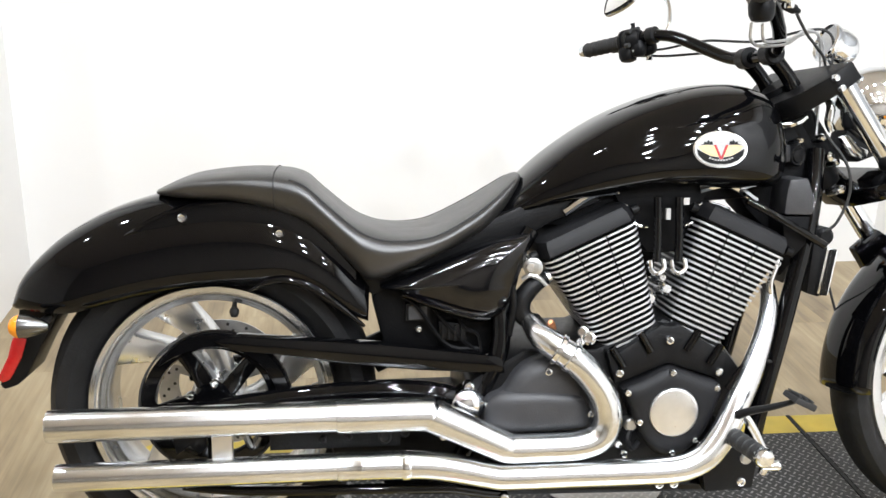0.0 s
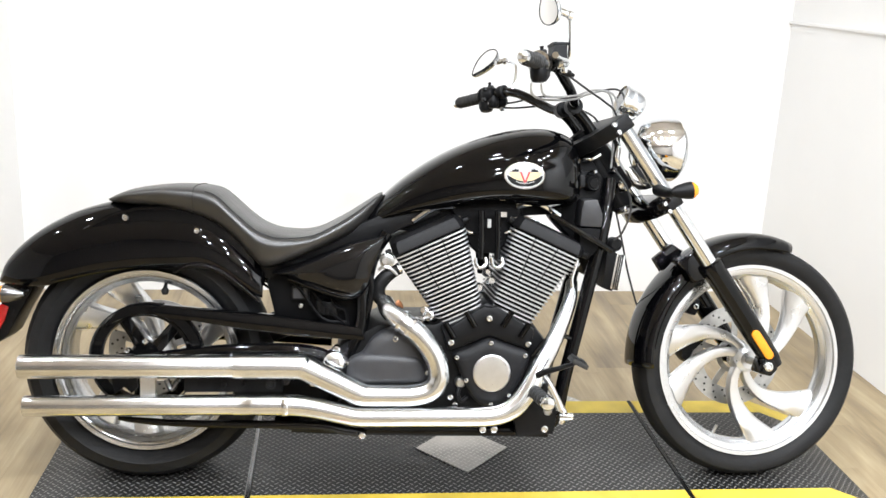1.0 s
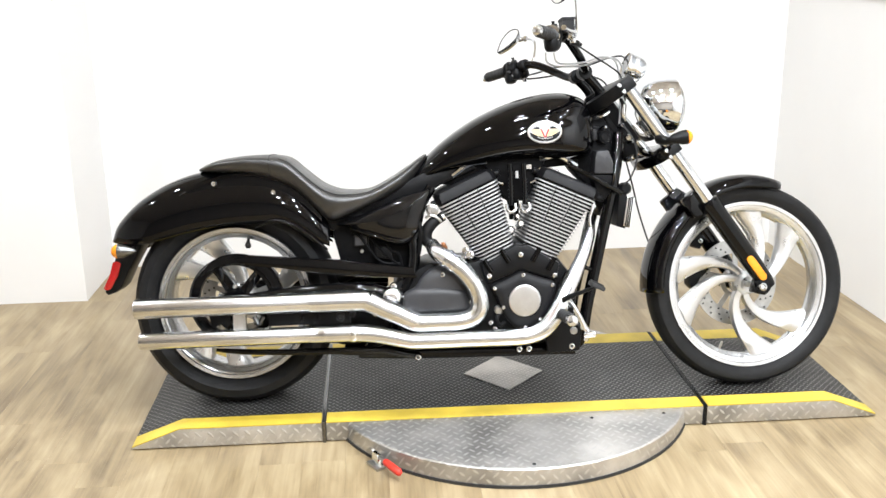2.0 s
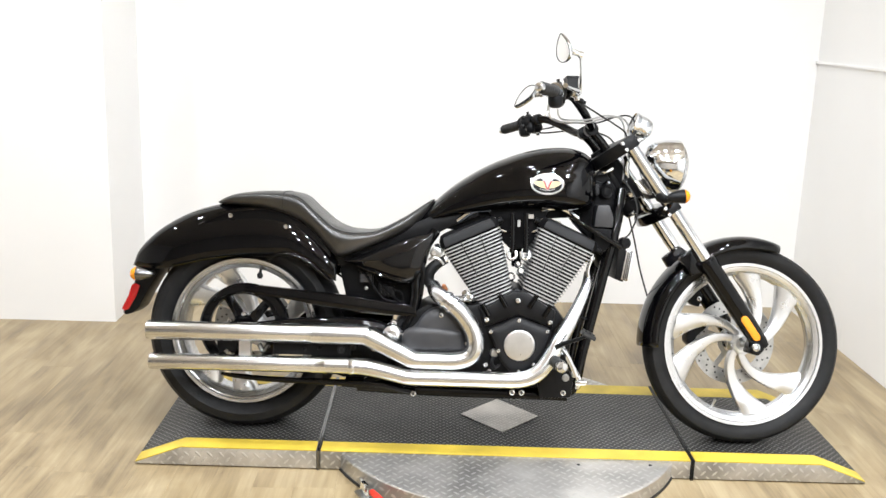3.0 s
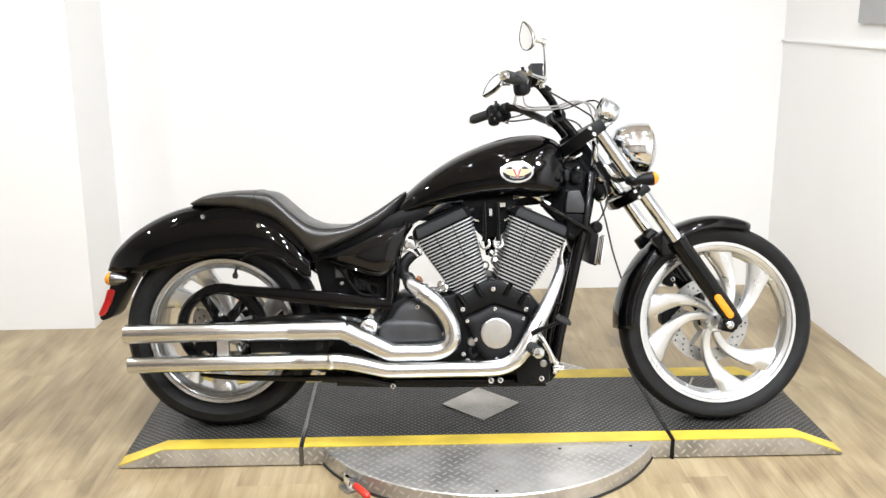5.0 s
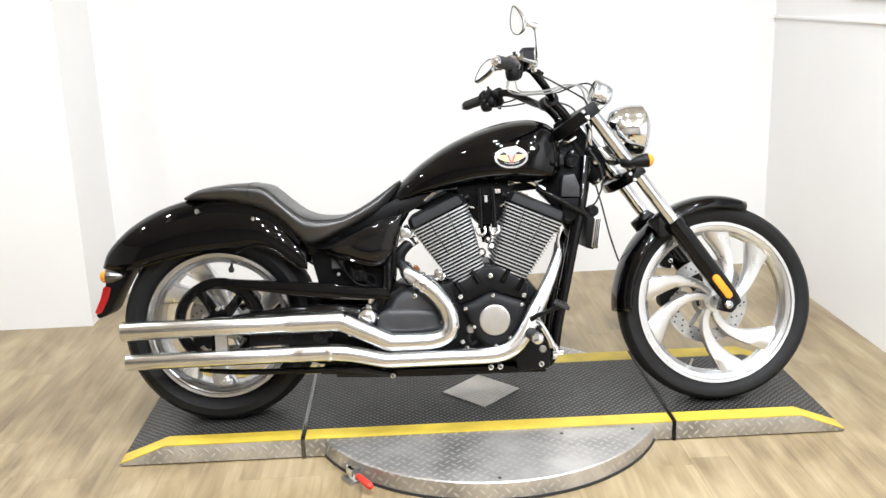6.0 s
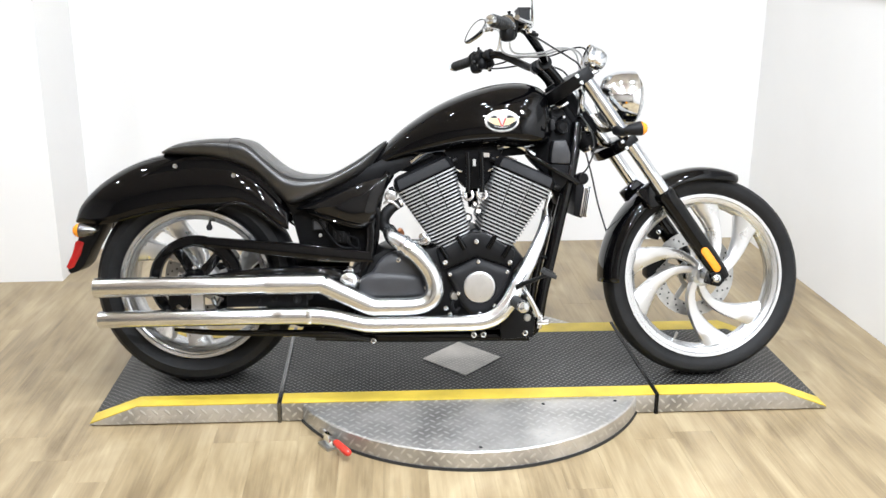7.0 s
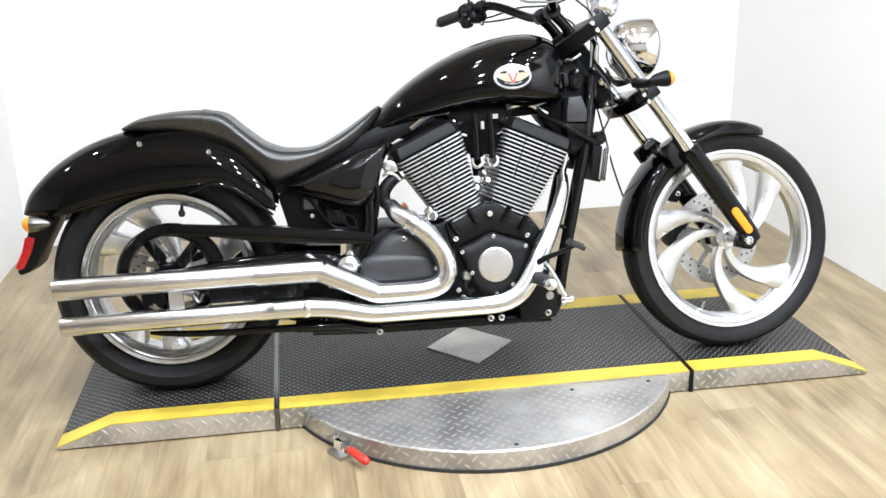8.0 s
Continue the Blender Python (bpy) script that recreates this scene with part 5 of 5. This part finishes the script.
for side in (-1, 1):
    part("fork_tube", tube([along(FORK, side * 0.118, 0), along(FORK, side * 0.118, 0.5)], 0.0215, 24, 1), CHROME, bike, "polished chrome fork tube", STEER)
    leg = part("fork_slider", tube([along(FORK, side * 0.118, s) for s in (0.438, 0.442, 0.455, 0.47, 0.7, 0.765, 0.792, 0.796)], [0.026, 0.032, 0.034, 0.032, 0.0305, 0.028, 0.022, 0.012], 24, 1), PAINT, bike, "gloss black fork slider", STEER)
    part("axle_lug", extrude_xz([(0.825, 0.292), (0.84, 0.337), (0.868, 0.33), (0.882, 0.304), (0.86, 0.282)], side * 0.118 - 0.03, side * 0.118 + 0.03, 0.008), PAINT, leg, "gloss black axle lug")
    part("axle_bolt", knob((0.848, side * 0.138, 0.312), (0, side, 0), [(-0.01, 0.013), (0.018, 0.013), (0.02, 0.009), (0.016, 0.006)], 14), CHROME, leg, "chrome axle bolt")
    rf = [along(FORK, 0, s) for s in (0.672, 0.742)]
    n = Vector((AXIS.z, 0, -AXIS.x)) * 0.0125
    a, b = Vector(rf[0]) - n * 0.7, Vector(rf[1]) - n * 0.7
    loop = []
    for c, start in ((a, 0), (b, math.pi)):
        for k in range(7):
            t = start + math.pi * k / 6
            loop.append(c + n * math.cos(t) + AXIS * 0.0125 * math.sin(t))
    part("reflector", extrude_xz([(p.x, p.z) for p in loop], side * 0.147, side * 0.155, 0.002), AMBER, leg, "amber side reflector")
part("axle", knob((FW[0], 0, FW[1]), (0, 1, 0), [(-0.11, 0.011), (0.11, 0.011)], 14), STEEL, bike, "", STEER)


def clamp_mesh(s, thick, back, front):
    """A fork yoke square to the fork: rounded at both legs, waisted between."""
    e = Vector((AXIS.z, 0, -AXIS.x))
    loop = []
    for y, f, bk in ((-0.155, 0.02, 0.03), (-0.118, front, back * 0.7), (-0.05, front * 0.9, back), (0.05, front * 0.9, back), (0.118, front, back * 0.7), (0.155, 0.02, 0.03)):
        loop.append((y, f))
    pts = loop + [(y, -bk) for y, bk in ((0.155, 0.03), (0.118, back * 0.7), (0.05, back), (-0.05, back), (-0.118, back * 0.7), (-0.155, 0.03))]
    c = Vector((FORK[0], 0, FORK[1])) + D * s
    rings = []
    for off in (0, thick):
        rings.append([c + D * off + e * q + Vector((0, y, 0)) for y, q in pts])
    bm = loft(rings)
    bmesh.ops.recalc_face_normals(bm, faces=bm.faces)
    return bevel(bm, 0.006, 2)


top_clamp = part("top_clamp", clamp_mesh(-0.042, 0.042, 0.128, 0.02), SATIN, bike, "black top fork clamp", STEER)
low_clamp = part("lower_clamp", clamp_mesh(0.214, 0.036, 0.085, 0.014), PAINT, bike, "black lower fork clamp", STEER)
for s, c in ((-0.022, top_clamp), (0.232, low_clamp)):
    for f in (-0.012, 0.012):
        p = Vector(along(FORK, -0.156, s + f)) + Vector((AXIS.z, 0, -AXIS.x)) * -0.03
        part("bolt", bolt_mesh(p, (0, -1, 0), 0.0075), CHROME, c, "chrome pinch bolt")
part("stem_cover", knob(Vector((0.37, 0, 0.9)), D, [(0, 0.03), (0.02, 0.036), (0.16, 0.036), (0.18, 0.03)], 18), MATTE, bike, "black steering stem", STEER)

# headlamp
lamp_axis = Vector((1, 0, -0.06))
hl = part("headlight", knob((0.505, 0, 0.922), lamp_axis, [(-0.014, 0.006), (-0.008, 0.038), (0.004, 0.06), (0.026, 0.076), (0.056, 0.086), (0.086, 0.089), (0.1, 0.09), (0.112, 0.09), (0.115, 0.086), (0.108, 0.082), (0.08, 0.06), (0.05, 0.02)], 48), CHROME, bike, "chrome bullet headlight", STEER)
part("lens", knob((0.615, 0, 0.9114), lamp_axis, [(0, 0.084), (0.005, 0.084), (0.015, 0.077), (0.026, 0.06), (0.035, 0.035), (0.039, 0.004)], 32), GLASS, hl, "clear domed lens")
part("mount", extrude_xz([(0.5, 0.87), (0.54, 0.845), (0.57, 0.835), (0.575, 0.815), (0.53, 0.8), (0.49, 0.83)], -0.03, 0.03, 0.006), SATIN, hl, "black headlight bracket")
for side in (-1, 1):
    sig = part("turn_signal", knob((0.504, side * 0.26, 0.79), (1, 0, 0.1), [(0, 0.006), (0.014, 0.015), (0.04, 0.0215), (0.056, 0.023)], 18), SATIN, bike, "black bullet turn signal", STEER)
    part("lens", knob((0.559, side * 0.26, 0.7955), (1, 0, 0.1), [(0, 0.0225), (0.008, 0.0205), (0.017, 0.013), (0.021, 0.005)], 18), AMBER, sig, "amber lens")
    part("stalk", tube([(0.525, side * 0.125, 0.8), (0.53, side * 0.18, 0.79), (0.532, side * 0.25, 0.792)], [0.018, 0.013, 0.011], 10), SATIN, sig)

# instrument
GAUGE, FACE = (0.528, 0, 1.031), (-0.93, 0, 0.36)
gauge = part("speedometer", knob(GAUGE, FACE, [(0, 0.01), (0.004, 0.024), (0.012, 0.033), (0.026, 0.0385), (0.046, 0.0405), (0.06, 0.04), (0.064, 0.043), (0.071, 0.043), (0.074, 0.039), (0.068, 0.036)], 32), CHROME, bike, "chrome cased speedometer", STEER)
part("dial", knob(GAUGE, FACE, [(0.064, 0.036), (0.0685, 0.035)], 24), ENAMEL, gauge, "pale dial")
part("mount", tube([(0.43, 0, 0.985), (0.465, 0, 0.992), (0.5, 0, 1.012)], 0.012, 10), CHROME, gauge)

# bars
BAR = [(0.067, 0.44, 1.086), (0.127, 0.337, 1.094), (0.153, 0.295, 1.1), (0.178, 0.262, 1.103), (0.21, 0.228, 1.096), (0.24, 0.188, 1.076), (0.268, 0.15, 1.054), (0.291, 0.105, 1.034), (0.306, 0.06, 1.027), (0.31, 0.0, 1.026)]


def bar_point(x, y, z):
    return (x + 0.015 * y, y, z - 0.016 * y)


part("handlebar", tube([bar_point(*p) for p in BAR] + [bar_point(x, -y, z) for x, y, z in BAR[-2::-1]], 0.0135, 16), PAINT, bike, "gloss black handlebar", STEER)


def controls(side):
    """Grip, switch cluster and lever at one end of the bar."""
    g0, g1 = Vector(bar_point(0.071, side * 0.433, 1.0865)), Vector(bar_point(0.127, side * 0.337, 1.094))
    d = (g1 - g0).normalized()
    grip = part("grip", knob(g0, d, [(0, 0.012), (0.003, 0.0165), (0.008, 0.0185), (0.012, 0.017), (0.06, 0.0175), (0.108, 0.0175), (0.112, 0.021), (0.118, 0.021)], 20), GRIP, bike, "black rubber grip", STEER)
    for k in range(5):
        part("grip_ridge", knob(g0 + d * (0.024 + 0.018 * k), d, [(0, 0.0165), (0.002, 0.0186), (0.006, 0.0181), (0.008, 0.0165)], 20), GRIP, grip)
    part("grip_end", knob(g0 - d * 0.018, d, [(0, 0.008), (0.003, 0.013), (0.012, 0.0155), (0.018, 0.0155)], 16), CHROME, bike, "chrome bar end", STEER)
    part("collar", knob(g0 + d * 0.119, d, [(0, 0.018), (0.001, 0.0285), (0.007, 0.0285), (0.008, 0.018)], 20), CHROME if side < 0 else SATIN, bike, "ring between grip and switch", STEER)
    c = g0 + d * 0.145
    hs = part("switch_housing", knob(c - d * 0.019, d, [(0, 0.02), (0.003, 0.026), (0.017, 0.0275), (0.0175, 0.0262), (0.019, 0.0262), (0.0195, 0.0275), (0.036, 0.026), (0.046, 0.019)], 20), SATIN, bike, "black switch housing", STEER)
    down = (Vector((0, 0, -1)) + d * d.z).normalized()
    part("switch_block", knob(c + down * 0.006 - d * 0.017, down + d * 0.05, [(0, 0.018), (0.012, 0.0235), (0.03, 0.0225), (0.04, 0.018), (0.043, 0.01)], 14), SATIN, hs, "black switch block")
    part("switch_block", knob(c + down * 0.004 + d * 0.018, down - d * 0.1, [(0, 0.016), (0.012, 0.02), (0.026, 0.019), (0.036, 0.013), (0.038, 0.006)], 12), SATIN, hs, "black switch block")
    part("switch_toggle", tube([c - down * 0.024, c - down * 0.034 + Vector((0.003, 0, 0)), c - down * 0.041 + Vector((0.002, 0, 0))], [0.006, 0.0045, 0.006], 8), SATIN, hs, "black toggle")
    for k, (dx, dz) in enumerate(((-0.018, 0.018), (0.004, 0.024), (-0.02, -0.014), (0.006, -0.03))):
        part("switch_button", knob((c.x + dx, c.y - 0.024, c.z + dz), (0.2, -1, 0), [(-0.012, 0.006), (0, 0.006), (0.003, 0.004)], 10), GRIP, hs, "black rubber button")
    part("screw", bolt_mesh((c.x - 0.005, c.y - 0.021, c.z - 0.026), (0, -1, 0), 0.0045), STEEL, hs, "steel screw")
    part("riser", tube([(0.306, side * 0.05, 1.022), (0.326, side * 0.05, 1.002), (0.346, side * 0.05, 0.978), (0.362, side * 0.05, 0.95)], [0.018, 0.016, 0.016, 0.019], 14), PAINT, bike, "gloss black bar riser", STEER)
    part("riser_clamp", knob((0.306, side * 0.05 - 0.018, 1.026), (0, 1, 0), [(0, 0.02), (0.003, 0.023), (0.033, 0.023), (0.036, 0.02)], 16), SATIN, bike, "black bar clamp", STEER)
    p = Vector(bar_point(0.176, side * 0.264, 1.103))
    q = Vector(bar_point(0.198, side * 0.285, 1.106)) if side < 0 else Vector(bar_point(0.172, side * 0.3, 1.078))
    metal = CHROME if side < 0 else SATIN
    part("lever_perch", knob(q - d * 0.024, d + Vector((0.25, 0, 0)), [(0, 0.012), (0.004, 0.018), (0.02, 0.021), (0.034, 0.019), (0.046, 0.014), (0.05, 0.008)], 18), metal, bike, "polished lever perch" if side < 0 else "black lever perch", STEER)
    part("perch_clamp", knob(p - d * 0.012, d, [(0, 0.016), (0.002, 0.02), (0.022, 0.02), (0.024, 0.016)], 16), SATIN, bike, "black perch clamp", STEER)
    part("pivot_bolt", knob(q + Vector((0.012, 0, 0.016)), (0, 0, 1), [(-0.045, 0.007), (-0.042, 0.009), (0.004, 0.009), (0.008, 0.006)], 12), CHROME, bike, "bright pivot bolt", STEER)
    lev = [(q.x, q.y, q.z + 0.008), (q.x + 0.004, q.y + 0.05, q.z + 0.008), (q.x - 0.03, q.y + 0.13, q.z + 0.006)] if side > 0 else [(q.x + 0.012, q.y, q.z - 0.002), (q.x + 0.01, q.y - 0.03, q.z - 0.004), (q.x - 0.02, q.y - 0.085, q.z - 0.008), (q.x - 0.05, q.y - 0.14, q.z - 0.01), (q.x - 0.056, q.y - 0.152, q.z - 0.01)]
    part("hand_lever", tube(lev, [0.008, 0.0075, 0.006, 0.0055, 0.008][:len(lev)], 10), CHROME if side < 0 else SATIN, bike, "slim control lever", STEER)


for side in (-1, 1):
    controls(side)
res = part("brake_reservoir", box(0.164, 0.198, -0.335, -0.285, 1.108, 1.142, 0.004), SATIN, bike, "black brake fluid reservoir", STEER)
part("reservoir_lid", box(0.162, 0.2, -0.337, -0.283, 1.143, 1.149, 0.002), SATIN, res, "thin black lid")
part("brake_switch", knob((0.2, -0.275, 1.09), (0.9, 0.25, -0.25), [(0, 0.006), (0.004, 0.009), (0.028, 0.009), (0.03, 0.006), (0.04, 0.005)], 10), SATIN, bike, "black switch body", STEER)


def mirror(stem, head, turn, size=1.0):
    """A chrome teardrop mirror on a bent stem; its glass looks back at the rider."""
    part("mirror_stem", tube(stem, 0.0055, 10), CHROME, bike, "chrome mirror stem", STEER)
    n = 36
    sections = []
    for off, k in ((0.017, 0.25), (0.014, 0.7), (0.007, 0.95), (0.0, 1.0), (-0.004, 0.985)):
        ring = []
        for i in range(n):
            a = 2 * math.pi * (i + 0.5) / n
            c = math.cos(a)
            ring.append((off, c * 0.048 * k, math.sin(a) * 0.049 * k * (0.5 - 0.5 * c + 0.03) ** 0.42))
        sections.append(ring)
    m = STEER @ Matrix.Translation(head) @ turn @ Matrix.Scale(size, 4)
    shell = part("mirror_shell", loft(sections), CHROME, bike, "chrome teardrop mirror shell", m)
    rim = [[(-0.0042, y * 0.985, z * 0.985) for _, y, z in sections[3]], [(-0.006, y * 0.97, z * 0.97) for _, y, z in sections[3]], [(-0.006, y * 0.93, z * 0.93) for _, y, z in sections[3]], [(-0.003, y * 0.92, z * 0.92) for _, y, z in sections[3]]]
    part("mirror_rim", loft(rim), SATIN, shell, "thin dark edge")
    glass = [[(-0.0047, y * 0.935, z * 0.935) for _, y, z in sections[3]], [(-0.0056, y * 0.6, z * 0.6) for _, y, z in sections[3]]]
    part("mirror_glass", loft(glass), MIRROR, shell, "silvered mirror glass")
    neck = Vector(stem[-1])
    part("mirror_neck", knob(neck, Vector(head) - neck, [(-0.009, 0.007), (-0.006, 0.011), (0.004, 0.0115), (0.008, 0.008), (0.022, 0.0095), (0.036, 0.007)], 14), CHROME, bike, "chrome mirror joint", STEER)


def facing(long_axis, short_axis):
    y, z = Vector(long_axis).normalized(), Vector(short_axis)
    x = y.cross(z).normalized()
    return Matrix((x, y, x.cross(y))).transposed().to_4x4()


mirror([(0.213, -0.3, 1.105), (0.212, -0.312, 1.13), (0.208, -0.325, 1.175), (0.203, -0.336, 1.214)], (0.149, -0.342, 1.232), facing((-0.16, -0.02, 1), (0.36, -0.93, 0.05)), 0.95)
mirror([(0.2, 0.236, 1.098), (0.214, 0.245, 1.13), (0.224, 0.285, 1.185), (0.21, 0.36, 1.208)], (0.154, 0.4, 1.204), facing((-0.66, 0.1, -0.75), (-0.22, 0.88, 0.3)), 1.18)

CABLES = [
    [(0.112, -0.323, 1.05), (0.116, -0.312, 1.027), (0.138, -0.284, 1.019), (0.179, -0.238, 1.02), (0.269, -0.169, 1.032), (0.335, -0.108, 1.056), (0.401, -0.056, 1.07), (0.442, -0.019, 1.048), (0.45, -0.012, 0.98), (0.44, 0.0, 0.9)],
    [(0.14, -0.31, 1.05), (0.15, -0.295, 1.028), (0.185, -0.25, 1.026), (0.27, -0.18, 1.04), (0.34, -0.12, 1.064), (0.4, -0.07, 1.062), (0.425, -0.04, 1.02), (0.43, -0.03, 0.94), (0.42, -0.04, 0.85)],
    [(0.225, -0.278, 1.073), (0.27, -0.22, 1.064), (0.322, -0.156, 1.052), (0.38, -0.095, 1.036), (0.426, -0.055, 1.01), (0.44, -0.05, 0.93)],
    [(0.165, 0.343, 1.07), (0.218, 0.288, 1.07), (0.282, 0.199, 1.08), (0.352, 0.091, 1.067), (0.405, 0.004, 1.079), (0.447, -0.022, 1.078), (0.462, -0.03, 1.04), (0.45, -0.02, 0.94)],
    [(0.17, 0.33, 1.06), (0.22, 0.27, 1.052), (0.3, 0.17, 1.05), (0.37, 0.08, 1.03), (0.41, 0.04, 0.99), (0.42, 0.03, 0.9)],
    [(0.41, -0.09, 0.86), (0.44, -0.12, 0.8), (0.45, -0.12, 0.74), (0.43, -0.11, 0.68), (0.41, -0.1, 0.66)],
    [(0.47, 0.05, 0.74), (0.493, 0.06, 0.66), (0.512, 0.06, 0.57), (0.532, 0.06, 0.5), (0.545, 0.06, 0.46)],
]
for k, pts in enumerate(CABLES):
    if k in (0, 1):
        part("cable", tube(pts, 0.003, 8), BRAID, bike, "braided steel control cable", STEER)
    else:
        part("cable", tube(pts, 0.003, 8), GRIP, bike, "black control cable", STEER)
for x, y, z, r in ((0.424, -0.05, 0.852, 0.009), (0.445, -0.05, 0.812, 0.011), (0.458, -0.05, 0.8, 0.008), (0.36, -0.07, 0.845, 0.008), (0.44, -0.1, 0.745, 0.009)):
    part("fitting", knob((x, y, z), (0.3, -1, 0.2), [(-0.03, r), (0.006, r), (0.012, r * 0.5)], 12), CHROME, bike, "bright cable fitting", STEER)
part("lamp_bracket", extrude_xz([(0.448, 0.853), (0.468, 0.86), (0.492, 0.835), (0.515, 0.826), (0.51, 0.808), (0.475, 0.815)], -0.085, -0.07, 0.004), ALLOY, bike, "polished headlight bracket", STEER)
part("hose_guide", tube([(0.415, -0.08, 0.935), (0.422, -0.088, 0.915), (0.42, -0.085, 0.885), (0.428, -0.08, 0.865)], [0.006, 0.009, 0.009, 0.005], 10), CHROME, bike, "chrome hose guide", STEER)
part("steering_lock", tube([(0.335, -0.055, 0.878), (0.355, -0.07, 0.883), (0.378, -0.068, 0.896)], 0.007, 8), ALLOY, bike, "bright steering lock arm", STEER)

# front fender
bm = bmesh.new()
rings = []
for k in range(37):
    s = k / 36
    a = radians(70.5 + 111.5 * s)
    tip = min(1, s / 0.14)
    top_r = 0.352 + 0.014 * math.exp(-((math.degrees(a) - 92) / 38) ** 2)
    side_r = top_r - 0.043 * (0.72 + 0.28 * tip**0.7)
    w = 0.078 * (0.72 + 0.28 * tip)
    ring = []
    for j in range(17):
        b = math.pi * j / 16
        c, q = math.cos(b), math.sin(b)
        r = side_r + (top_r - side_r) * abs(q) ** 0.85
        ring.append(bm.verts.new((FW[0] + r * math.cos(a), -w * math.copysign(abs(c) ** 0.8, c), FW[1] + r * math.sin(a))))
    rings.append(ring)
for a, b in zip(rings, rings[1:]):
    for j in range(16):
        bm.faces.new((a[j], a[j + 1], b[j + 1], b[j]))
ff = part("front_fender", bm, PAINT, bike, "gloss black front fender", STEER)
thick = ff.modifiers.new("thickness", "SOLIDIFY")
thick.thickness, thick.offset = 0.005, 0
for side in (-1, 1):
    part("fender_mount", extrude_xz([(0.6, 0.6), (0.66, 0.645), (0.7, 0.62), (0.69, 0.56), (0.64, 0.54)], side * 0.095 - 0.016, side * 0.095 + 0.012, 0.008), PAINT, ff, "gloss black fender mount")
# caliper on the far side
part("brake_caliper", extrude_xz([(0.68, 0.31), (0.68, 0.37), (0.71, 0.405), (0.745, 0.395), (0.755, 0.36), (0.72, 0.33), (0.7, 0.29)], 0.045, 0.1, 0.01), SATIN, bike, "black brake caliper", STEER)
part("caliper_bracket", extrude_xz([(0.685, 0.47), (0.71, 0.515), (0.745, 0.47), (0.73, 0.43), (0.7, 0.44)], 0.06, 0.1, 0.008), SATIN, bike, "black caliper bracket", STEER)
bolts([(0.725, 0.055, 0.46)], (0, -1, 0), 0.009, bike, None, STEER)


# ---- the wooden floor, board by board ----
floor = tagged(link("floor", box(LEFT - 0.12, RIGHT + 0.12, FRONT - 0.12, BACK + 0.12, -0.1, -0.004), JOINT, None, "pale oak plank floor with long staggered boards"), kind="structure")
BOARD_W, BOARD_L = 0.13, 1.22
board_mesh = None
rest = bmesh.new()
rng = random.Random(4)
for i in range(int((RIGHT - LEFT) / BOARD_W) + 2):
    x0 = RIGHT - (i + 1) * BOARD_W
    offset = rng.random() * BOARD_L
    for j in range(-1, int((BACK - FRONT) / BOARD_L) + 2):
        y0 = FRONT + offset + (j - 1) * BOARD_L
        cx, cy = x0 + BOARD_W / 2, y0 + BOARD_L / 2
        if cy > BACK + 0.7 or cx < LEFT - 0.1:
            continue
        near = -2.7 < cx and cy > -1.9 and cy + BOARD_L / 2 < BACK + 0.1
        if near:
            if board_mesh is None:
                bm = box(-BOARD_W / 2 + 0.0001, BOARD_W / 2 - 0.0001, -BOARD_L / 2 + 0.0001, BOARD_L / 2 - 0.0001, -0.008, 0.0)
                top = [e for e in bm.edges if all(v.co.z > -0.001 for v in e.verts)]
                bmesh.ops.bevel(bm, geom=top, offset=0.0002, segments=1, affect="EDGES")
                plank = link("plank", bm, WOOD, floor, "", 30)
                board_mesh = plank.data
            else:
                plank = new("plank", board_mesh)
                plank.parent = floor
            plank.location = (cx, cy, 0)
        else:
            x_low, x_high = max(cx - BOARD_W / 2 + 0.0003, LEFT - 0.1), min(cx + BOARD_W / 2 - 0.0003, RIGHT + 0.1)
            y_low, y_high = max(cy - BOARD_L / 2 + 0.0003, FRONT - 0.1), min(cy + BOARD_L / 2 - 0.0003, BACK + 0.1)
            if x_high - x_low > 0.02 and y_high - y_low > 0.02:
                box(x_low, x_high, y_low, y_high, -0.008, 0.0, bm=rest)
tagged(link("planks", rest, WOOD, floor, "pale oak boards further off", 30), kind="stuff")
